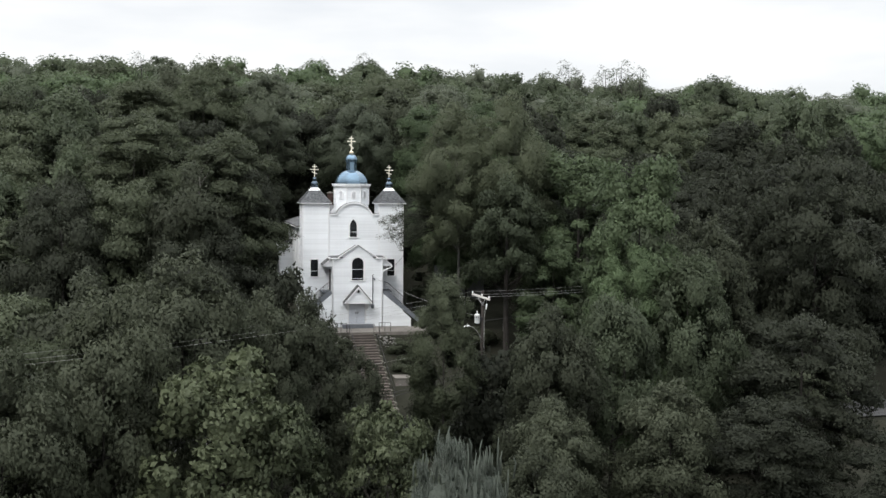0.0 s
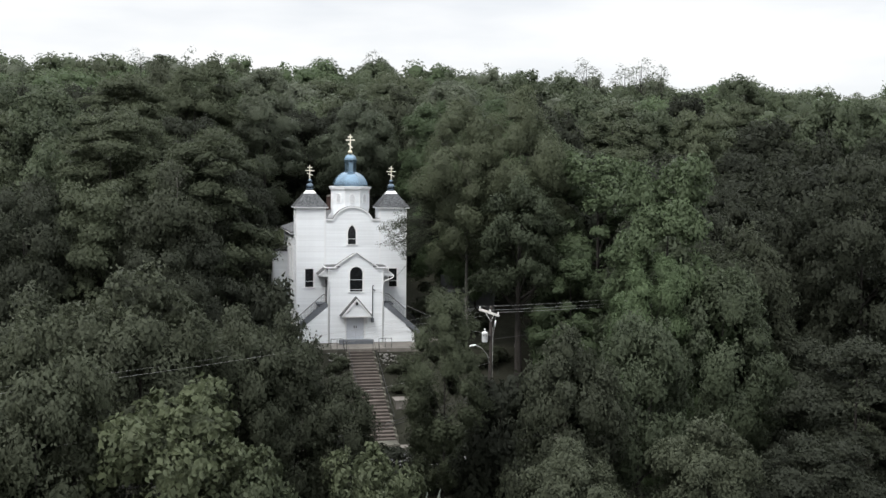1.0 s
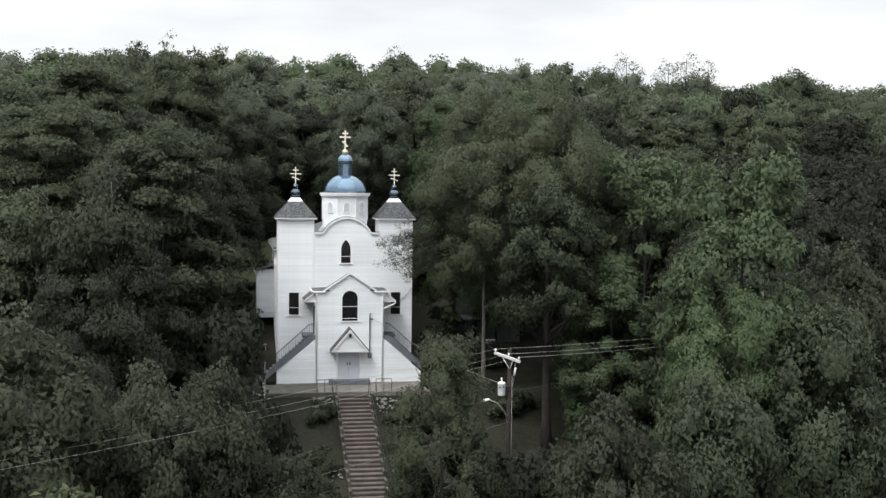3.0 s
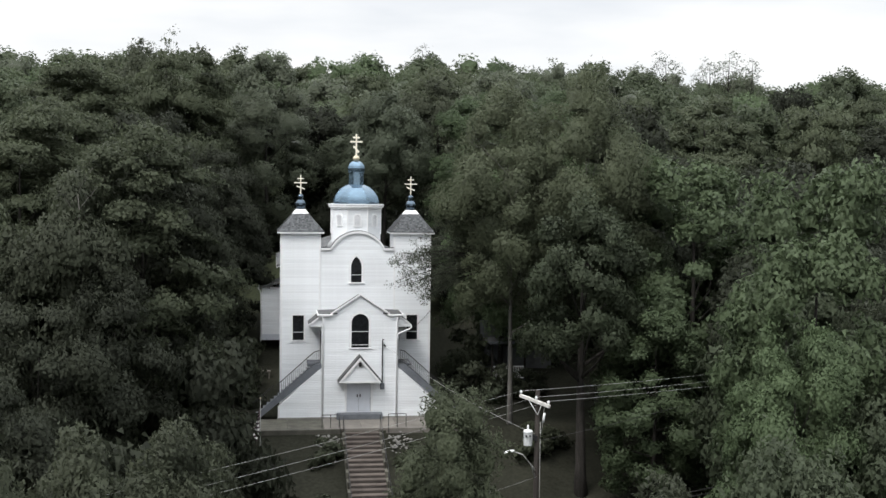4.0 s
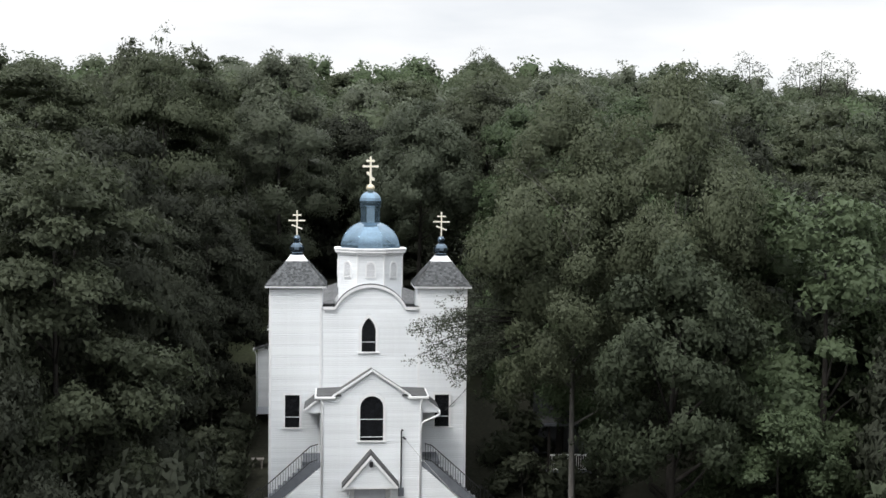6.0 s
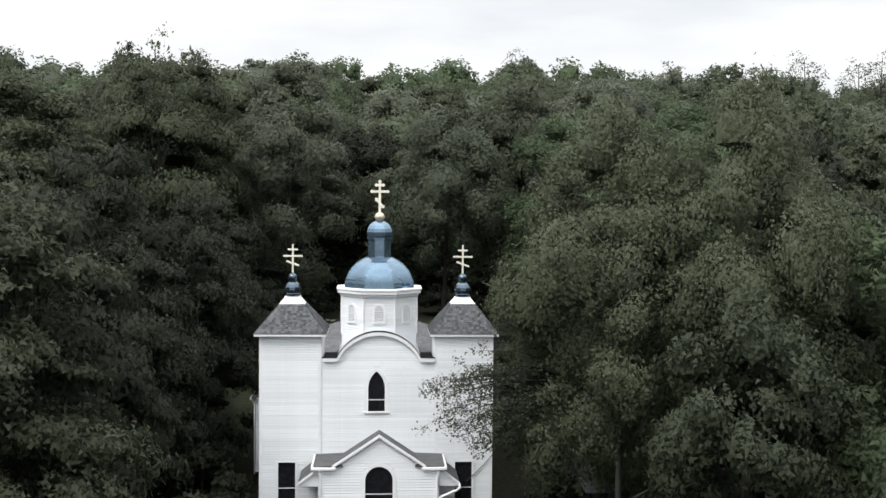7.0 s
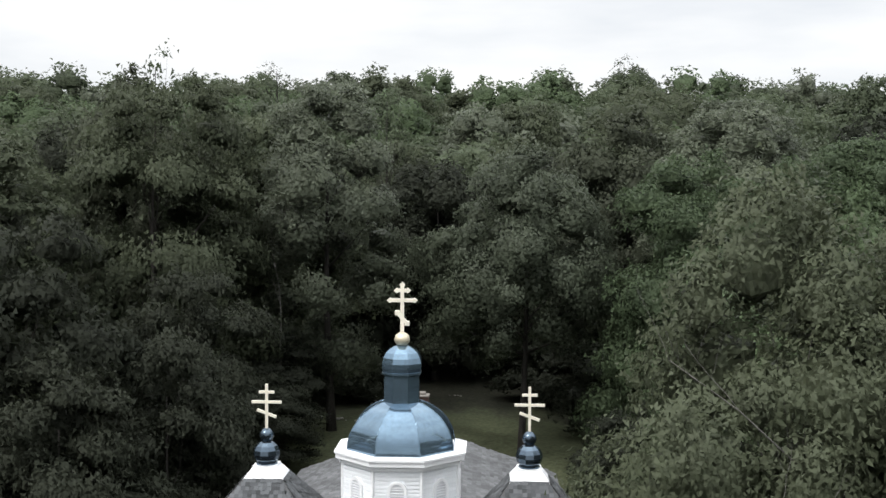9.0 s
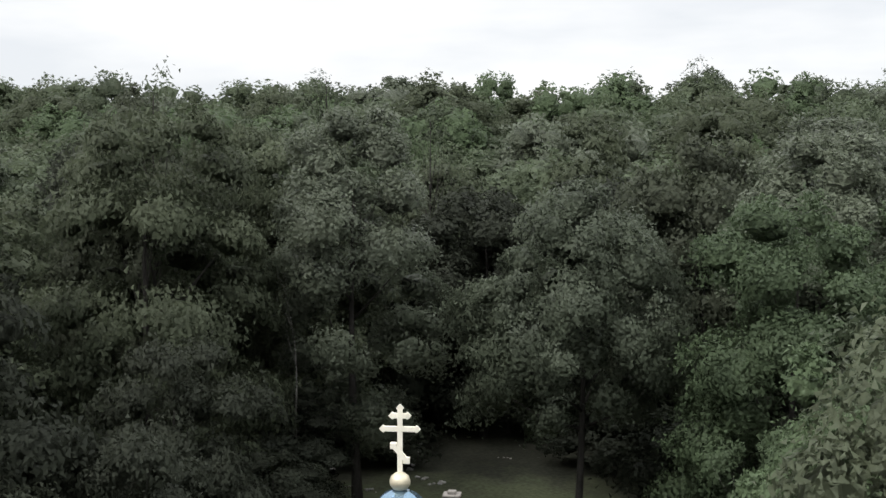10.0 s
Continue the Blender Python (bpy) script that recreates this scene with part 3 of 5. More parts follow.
def dome():
    t = empty_part("dome", church, "weathered blue sheet metal dome with lantern")
    prof = []
    for i in range(13):
        th = radians(70.5) * i / 12
        prof.append((1.50 * math.cos(th), 13.14 + 1.38 * math.sin(th)))
    ph = math.pi / 8
    for k in range(8):
        bm = bmesh.new()
        a0, a1 = ph + k * math.pi / 4, ph + (k + 1) * math.pi / 4
        L = [bm.verts.new((octagon(r) * math.cos(a0), DY + octagon(r) * math.sin(a0), z)) for r, z in prof]
        R = [bm.verts.new((octagon(r) * math.cos(a1), DY + octagon(r) * math.sin(a1), z)) for r, z in prof]
        for i in range(12):
            f = bm.faces.new((L[i], R[i], R[i + 1], L[i + 1]))
            f.smooth = True
        put("dome_panel", bm, BLUE, t)
        seam = [(octagon(r) * math.cos(a0) * 1.003, DY + octagon(r) * math.sin(a0) * 1.003, z) for r, z in prof]
        put("seam", tube(bmesh.new(), seam, 0.012, 5), BLUE, t)
    put("lantern", turned(bmesh.new(), [(octagon(r), z) for r, z in ((0.50, 14.30), (0.495, 14.5), (0.49, 15.22), (0.55, 15.24), (0.55, 15.29), (0.51, 15.30))], 8, 0, DY, ph), BLUE, t, "eight-sided blue metal lantern")
    prof = [(0.52, 15.30), (0.55, 15.42), (0.555, 15.55), (0.52, 15.70), (0.45, 15.84), (0.34, 15.95), (0.20, 16.03), (0.08, 16.06)]
    put("cupola", turned(bmesh.new(), [(octagon(r), z) for r, z in prof], 8, 0, DY, ph), BLUE, t, "small faceted blue cupola")
    prof = [(0.08, 16.03), (0.15, 16.06), (0.215, 16.15), (0.225, 16.22), (0.19, 16.33), (0.10, 16.40), (0.04, 16.42)]
    put("gold_ball", turned(bmesh.new(), prof, 18, 0, DY, smooth=True), GOLD, t, "gilded ball")
    bud_cross(t, 0, DY, 16.40, 1.46, [(1.21, 0.245, 0), (0.93, 0.44, 0), (0.42, 0.235, 48)], 0.105, True, "budded three-barred gold cross")


dome()


def nave():
    t = empty_part("nave", church, "white clapboard nave with low grey shingle roof")
    hx, y0, y1, ez, rz = 4.92, 5.45, 19.0, 8.95, 10.75
    bm = bmesh.new()
    wins = [(y0 + 1.6 + i * 3.1, y0 + 2.4 + i * 3.1, 4.6, 7.6) for i in range(4)]
    for s in (-1, 1):
        sub = bmesh.new()
        walled(sub, 0, y1 - y0, -0.8, ez, 0, 0.2, [(a - y0, b - y0, c, d) for a, b, c, d in wins])
        sub.transform(pose(s * hx, y0 if s > 0 else y1, 0, 0, 0, 90 * s))
        put("nave_wall", sub, WHITE, t)
        m = pose(s * hx, y0 if s > 0 else y1, 0, 0, 0, 90 * s)
        siding(t, lambda z: (0.02, y1 - y0 - 0.02), -0.3, ez - 0.15, m, [((a - y0 if s > 0 else y1 - b) - 0.1, (b - y0 if s > 0 else y1 - a) + 0.1, c - 0.08, d + 0.05) for a, b, c, d in wins])
        for a, b, c, d in wins:
            mid = (a + b) / 2
            window(t, 0, 0, 4.6, 0.38, 6.9, 7.6, [5.6], "tall pointed nave window in white casing", m @ pose((mid - y0) if s > 0 else (y1 - mid), 0, 0))
        # eave gutter
        put("gutter", boxed(s * 5.25 - 0.04, s * 5.25 + 0.04, y0, y1 + 0.3, ez - 0.18, ez - 0.105, bevel=0.015), TRIM, t)
        put("soffit", boxed(min(s * 4.93, s * 5.22), max(s * 4.93, s * 5.22), y0, y1 + 0.2, ez - 0.12, ez - 0.06), TRIM, t)
    gable = [(-hx, -0.8), (hx, -0.8), (hx, ez), (0, rz - 0.12), (-hx, ez)]
    put("back_wall", prism(bmesh.new(), gable, y1 - 0.2, y1), WHITE, t)
    put("nave_front_wall", prism(bmesh.new(), [(-hx, -0.8), (hx, -0.8), (hx, ez), (0, rz - 0.15), (-hx, ez)], y0 + 0.02, y0 + 0.2), WHITE, t)
    roof = put("nave_roof", prism(bmesh.new(), [(-5.28, ez), (0, rz), (5.28, ez), (5.28, ez - 0.1), (0, rz - 0.12), (-5.28, ez - 0.1)], y0 - 0.02, y1 + 0.35), SHINGLE_BASE, t, "long low-pitched grey shingle roof")
    length = math.hypot(5.28, rz - ez)
    for s in (-1, 1):
        up = Vector((-s * 5.28, 0, rz - ez)).normalized()
        bm = bmesh.new()
        rng = random.Random(11 + s)
        nrm = Vector((0, s, 0)).cross(up)
        nrm = nrm if nrm.z > 0 else -nrm
        for r in range(int(length / 0.17)):
            y = y0 + rng.uniform(0, 0.3)
            while y < y1 + 0.3:
                w = rng.uniform(0.24, 0.36)
                p = Vector((s * 5.28, y, ez)) + up * (r * 0.17) + nrm * rng.uniform(0.012, 0.03)
                q = [p, p + Vector((0, w - 0.012, 0)), p + Vector((0, w - 0.012, 0)) + up * 0.18 - nrm * 0.008, p + up * 0.18 - nrm * 0.008]
                bm.faces.new([bm.verts.new(v) for v in (q if s > 0 else q[::-1])])
                y += w
        tagged(put("shingles", bm, NAVE_SHINGLE, roof), kind="stuff")
    put("chimney", boxed(-0.54, 0.0, 19.45, 19.95, 9.0, 12.02), BRICK, t, "dark brown brick chimney")
    put("chimney_cap", boxed(-0.575, 0.035, 19.42, 19.99, 12.02, 12.10, bevel=0.02), CONCRETE, t)
    put("flue", boxed(-0.42, -0.12, 19.56, 19.84, 12.095, 12.21, bevel=0.025), CONCRETE, t, "short pale clay flue")
    # side annex
    an = empty_part("annex", church, "small white clapboard side annex with shed roof")
    put("annex_wall", boxed(-6.32, -4.93, 13.7, 16.6, 2.9, 6.75), WHITE, an)
    siding(an, lambda z: (-6.29, -4.95), 3.25, 6.6, pose(0, 13.7, 0))
    siding(an, lambda z: (0.03, 2.87), 3.25, 6.6, pose(-6.32, 16.6, 0, 0, 0, -90))
    put("skirt", boxed(-6.36, -4.95, 13.62, 13.69, 2.80, 3.24), DOOR_PAINT, an)
    put("annex_roof", prism(bmesh.new(), [(-6.52, 6.62), (-4.93, 7.12), (-4.93, 7.24), (-6.52, 6.74)], 13.4, 16.9), SHINGLE_BASE, an)
    put("annex_gutter", boxed(-6.61, -6.50, 13.4, 16.9, 6.58, 6.72, bevel=0.02), TRIM, an)
    put("downspout", tube(bmesh.new(), [(-6.50, 13.62, 6.6), (-6.40, 13.64, 6.3), (-6.40, 13.64, 2.7)], 0.04, 6), TRIM, an)


nave()


DV = 2.09
FRONT = Matrix.Translation((0.035, 0.82, -0.216)) @ Matrix.Scale(1.014, 4)


def front_part(name, label):
    """A part of the projecting entrance, whose front is its own plane y = 0."""
    ob = empty_part(name, church, label)
    ob.matrix_basis = FRONT
    return ob


def vestibule():
    t = front_part("vestibule", "projecting white entrance vestibule with gable roof")
    hx = 2.40
    win = (-0.56, 0.56, 4.13, 6.27)
    door = (-0.84, 0.72, 0.0, 2.06)
    bm = walled(bmesh.new(), -hx, hx, -1.2, 6.27, 0.0, 0.18, [win, door])
    prism(bm, [(-1.8, 6.27), (1.8, 6.27), (0, 7.45)], 0.0, 0.18)
    for s in (-1, 1):
        box(bm, min(s * hx, s * (hx - 0.15)), max(s * hx, s * (hx - 0.15)), 0.18, DV, -1.2, 6.2)
    put("vestibule_wall", bm, WHITE, t)

    def span(z):
        w = hx - 0.1 if z < 6.2 else 1.75 * (7.40 - z) / 1.2
        return -w, w

    siding(t, span, -0.40, 7.35, pose(0, 0, 0), [(-0.70, 0.70, 4.06, 5.75), (-0.62, 0.62, 5.75, 6.1), (-0.45, 0.45, 6.1, 6.38), (-0.95, 0.83, -0.4, 2.15)], joined=False)
    for s in (-1, 1):
        siding(t, lambda z: (0.05, DV - 0.05), 3.0, 6.1, pose(s * hx, 0 if s > 0 else DV, 0, 0, 0, 90 * s))
        put("corner_board", boxed(s * (hx - 0.05) - 0.06, s * (hx - 0.05) + 0.06, -0.045, 0.03, -0.40, 6.2), TRIM, t)
        # the doorway's darkness is a flat black slab; no opening is cut
        put("side_door", boxed(min(s * 2.40, s * 2.46), max(s * 2.40, s * 2.46), 0.9, 1.8, 3.05, 5.1), TAR, t, "black slab for the dark of the side doorway")
    window(t, 0, 0, 4.13, 0.55, 5.72, 6.27, [4.30, 5.15], "large round-arched dark window in white casing", casing=0.13)
    # roof with flat skirts
    bm = prism(bmesh.new(), [(0, 7.50), (1.86, 6.28), (1.86, 6.22), (0, 7.43), (-1.86, 6.22), (-1.86, 6.28)], -0.10, DV - 0.005)
    for v in bm.verts:
        v.co.z -= 0.08 * (v.co.y + 0.10)
    put("gable_roof", bm, SHINGLE_BASE, t, "grey shingled entrance gable roof")
    for s in (-1, 1):
        put("skirt_roof", prism(bmesh.new(), [(s * 1.45, 6.36), (s * 2.64, 6.31), (s * 2.64, 6.23), (s * 1.45, 6.27)], -0.14, DV - 0.006), SHINGLE_BASE, t)
        rake = [(0, 7.58), (s * 1.88, 6.33), (s * 1.88, 6.22), (0, 7.46)]
        put("rake_board", prism(bmesh.new(), rake, -0.17, -0.105), TRIM, t)
        put("eave_return", boxed(min(s * 1.72, s * 2.70), max(s * 1.72, s * 2.70), -0.21, -0.02, 6.15, 6.27, bevel=0.02), TRIM, t)
        put("side_gutter", boxed(s * 2.66 - 0.06, s * 2.66 + 0.06, -0.2, DV - 0.02, 6.16, 6.30, bevel=0.015), TRIM, t)
        spout = [(s * 2.42, -0.12, 6.14), (s * 2.34, -0.09, 5.9), (s * 2.33, -0.09, -0.25)]
        put("downspout", tube(bmesh.new(), spout, 0.045, 8), TRIM, t)
        # hood over the side entrance
        hood = front_part("side_hood", "sloping hood over the side entrance")
        put("hood_roof", prism(bmesh.new(), [(s * 2.45, 6.16), (s * 3.24, 5.53), (s * 3.24, 5.63), (s * 2.45, 6.26)], 0.06, DV - 0.04), SHINGLE_BASE, hood)
        put("hood_board", prism(bmesh.new(), [(s * 2.44, 6.24), (s * 3.26, 5.60), (s * 3.26, 5.50), (s * 2.44, 6.12)], -0.02, 0.055), TRIM, hood)
        put("hood_panel", prism(bmesh.new(), [(s * 2.42, 6.16), (s * 3.20, 5.54), (s * 3.20, 5.46), (s * 2.42, 5.46)], 0.09, 0.15), WHITE, hood)
        put("hood_ceiling", boxed(min(s * 2.42, s * 3.2), max(s * 2.42, s * 3.2), 0.16, DV - 0.05, 5.42, 5.46), TRIM, hood)
    put("elbow_spout", tube(bmesh.new(), [(3.24, -0.02, 5.56), (3.25, -0.06, 5.40), (3.12, -0.06, 5.30), (2.55, -0.07, 5.06), (2.40, -0.08, 4.96), (2.39, -0.08, 4.6)], 0.05, 8), TRIM, t)
    # double door
    d = front_part("double_door", "closed pale grey double door under the porch gable")
    for s in (-1, 1):
        x0, x1 = (-0.80, -0.065) if s < 0 else (-0.055, 0.68)
        leaf = put("door_leaf", boxed(x0, x1, 0.05, 0.10, 0.02, 2.02, bevel=0.008), DOOR_PAINT, d)
        for z0, z1 in ((0.18, 0.95), (1.12, 1.85)):
            put("door_panel", boxed(x0 + 0.12, x1 - 0.12, 0.035, 0.052, z0, z1, bevel=0.006), DOOR_PAINT, leaf)
        put("handle_plate", boxed(-0.06 + s * 0.09 - 0.035, -0.06 + s * 0.09 + 0.035, 0.015, 0.05, 0.95, 1.14), IRON, leaf)
    for x0, x1, z0, z1 in ((-0.95, -0.82, 0, 2.06), (0.70, 0.83, 0, 2.06), (-0.95, 0.83, 2.04, 2.17)):
        put("door_casing", boxed(x0, x1, -0.06, 0.12, z0, z1), TRIM, d)
    put("threshold_step", boxed(-1.47, 1.42, -0.62, 0.0, -0.36, -0.01, bevel=0.015), GREY_PAINT, d, "grey painted entrance step")
    # porch gable
    p = front_part("porch_gable", "small gabled porch hood over the double door")
    px = -0.05
    for s in (-1, 1):
        o = [(px, 3.74), (px + s * 1.36, 2.13), (px + s * 1.36, 2.02), (px, 3.60)]
        put("porch_roof", prism(bmesh.new(), o, -0.85, -0.02), SHINGLE_BASE, p)
        o = [(px, 3.60), (px + s * 1.30, 2.08), (px + s * 1.25, 1.97), (px, 3.43)]
        put("porch_rake", prism(bmesh.new(), o, -0.90, -0.80), TRIM, p)
        put("bracket", prism(bmesh.new(), [(px + s * 1.02, 1.95), (px + s * 1.02, 1.35), (px + s * 0.94, 1.35), (px + s * 0.94, 1.95)], -0.14, -0.02), TRIM, p)
        put("bracket_arm", tube(bmesh.new(), [(px + s * 0.98, -0.08, 1.42), (px + s * 0.98, -0.7, 1.9)], 0.04, 6), TRIM, p)
    put("porch_panel", prism(bmesh.new(), [(px - 1.15, 2.10), (px + 1.15, 2.10), (px, 3.46)], -0.74, -0.70), WHITE, p)
    siding(p, lambda z: (px - 1.12 * (3.42 - z) / 1.3, px + 1.12 * (3.42 - z) / 1.3), 2.1, 3.36, pose(0, -0.745, 0))
    put("porch_beam", boxed(px - 1.2, px + 1.2, -0.78, -0.66, 1.98, 2.10, bevel=0.01), TRIM, p)
    put("porch_lamp", turned(bmesh.new(), [(0.03, 3.30), (0.08, 3.27), (0.10, 3.12), (0.06, 3.04)], 8, px + 0.02, -0.86), IRON, p)
    # electric service
    e = front_part("service_mast", "black electric service mast with meter box")
    put("mast", tube(bmesh.new(), [(1.42, -0.12, 1.75), (1.42, -0.12, 4.55), (1.44, -0.16, 4.68), (1.50, -0.18, 4.62)], 0.035, 8), IRON, e)
    put("meter_box", boxed(1.30, 1.56, -0.16, -0.04, 1.45, 1.85, bevel=0.02), GREY_PAINT, e)
    put("insulator", tube(bmesh.new(), [(1.50, -0.12, 4.30), (1.62, -0.22, 4.22)], 0.05, 6), IRON, e)


vestibule()


def side_stair(s):
    t = front_part("side_stair", "grey side stair with white clapboard flank and black railing")
    x_top, z_top, n = 2.50, 3.08, 17
    rise, run = 0.200, 0.228
    wall = [(s * 2.42, -0.9), (s * 5.08, -0.9), (s * 5.08, 0.48), (s * 2.42, 2.86)]
    put("flank_wall", prism(bmesh.new(), wall, 0.0, 0.12), WHITE, t)
    a, b = (2.45, 5.05)

    def span(z):
        edge = min(b, a + (2.84 - z) * 2.6 / 2.36)
        return (a, edge) if s > 0 else (-edge, -a)

    siding(t, span, -0.40, 2.75, pose(0, 0, 0))
    put("flank_corner", boxed(s * 5.08 - 0.06, s * 5.08 + 0.05, -0.04, 0.13, -0.40, 0.46), TRIM, t)
    put("landing", boxed(min(s * 2.42, s * 3.3), max(s * 2.42, s * 3.3), 0.13, DV - 0.05, z_top - 0.15, z_top), GREY_PAINT, t)
    for i in range(n):
        x0 = x_top + 0.35 + i * run
        z = z_top - (i + 1) * rise
        put("stair_step", boxed(min(s * x0, s * (x0 + run + 0.03)), max(s * x0, s * (x0 + run + 0.03)), 0.16, 1.35, z - rise * 0.98, z, bevel=0.008), GREY_PAINT, t)
    o = [(2.42, 2.84), (2.42, 3.10), (2.95, 3.02), (6.85, -0.36), (6.35, -0.36)]
    put("stringer", prism(bmesh.new(), [(s * x, z) for x, z in o], 0.02, 0.14), GREY_PAINT, t)
    rail = [(2.55, 3.95), (2.9, 3.85), (5.25, 1.75)]
    put("handrail", tube(bmesh.new(), [(s * x, 0.06, z) for x, z in rail], 0.025, 6, False), IRON, t)
    put("lower_rail", tube(bmesh.new(), [(s * x, 0.06, z - 0.75) for x, z in rail], 0.018, 6, False), IRON, t)
    for i in range(22):
        x = 2.6 + i * 0.122
        z = 3.85 - (x - 2.9) * 2.1 / 2.35 if x > 2.9 else 3.92
        put("baluster", boxed(s * x - 0.010, s * x + 0.010, 0.05, 0.07, z - 0.95, z), IRON, t)
    for i in range(7):
        x = 5.45 + i * 0.2
        z = 1.55 - (x - 5.45) * 0.89
        put("baluster", boxed(s * x - 0.012, s * x + 0.012, 1.28, 1.31, z - 0.9, z), IRON, t)
    put("handrail", tube(bmesh.new(), [(s * 5.4, 1.3, 1.58), (s * 6.75, 1.3, 0.38)], 0.022, 6, False), IRON, t)


for s in (-1, 1):
    side_stair(s)


# ---- trees ----
def ball_template(level):
    bm = bmesh.new()
    bmesh.ops.create_icosphere(bm, subdivisions=level, radius=1.0)
    v = np.array([q.co[:] for q in bm.verts])
    f = np.array([[q.index for q in p.verts] for p in bm.faces])
    bm.free()
    return v, f


BALLS = {1: ball_template(1), 2: ball_template(2), 3: ball_template(3)}


def mesh_of(name, verts, tris, mats, normals=None, slots=None):
    """A triangle mesh; normals: one for each corner point, so that leaves shade as the spray they sit on."""
    me = bpy.data.meshes.new(name)
    me.vertices.add(len(verts))
    me.vertices.foreach_set("co", np.asarray(verts, np.float32).ravel())
    me.loops.add(len(tris) * 3)
    me.loops.foreach_set("vertex_index", np.asarray(tris, np.int32).ravel())
    me.polygons.add(len(tris))
    me.polygons.foreach_set("loop_start", np.arange(0, len(tris) * 3, 3, dtype=np.int32))
    for m in mats:
        me.materials.append(m)
    me.update()
    me.validate()
    if slots is not None:
        me.polygons.foreach_set("material_index", slots)
    if normals is not None:
        me.normals_split_custom_set_from_vertices(np.asarray(normals, np.float32))
    return me


def unit(v):
    return v / (np.linalg.norm(v, axis=-1, keepdims=True) + 1e-9)


def profile(shape, h):
    if shape == "round":
        return math.sqrt(max(0.02, 1 - (2 * h - 0.80) ** 2 / 1.45))
    if shape == "tall":
        return math.sin(math.pi * (0.12 + 0.80 * h)) ** 0.8
    return 0.42 + 0.58 * math.sin(math.pi * min(1, 0.18 + h * 0.78))


def boughs(rng, height, radius, low, count, size, shape):
    """Leafy boughs of a crown: centre and radius, set apart so that dark gaps stay between them."""
    found, tries, z0 = [], 0, height * low
    held = np.zeros((count, 4))
    while len(found) < count and tries < count * 60:
        tries += 1
        h = rng.uniform(0, 1) ** 0.8
        r = radius * profile(shape, h) * (0.38 + 0.47 * rng.uniform(0, 1) ** 0.5) * rng.uniform(0.8, 1.12)
        ang = rng.uniform(0, 2 * math.pi)
        size_here = radius * size * rng.uniform(0.6, 1.4)
        c = np.array([r * math.cos(ang), r * math.sin(ang), z0 + (height - z0 - size_here * 0.5) * h])
        gap = 1.2 - 0.75 * tries / (count * 60)
        n = len(found)
        d = (held[:n, :3] - c) * (1, 1, 1.5)
        if n == 0 or np.all((d * d).sum(1) > (gap * 0.5 * (size_here + held[:n, 3])) ** 2):
            held[n] = (*c, size_here)
            found.append((c, size_here))
    return found


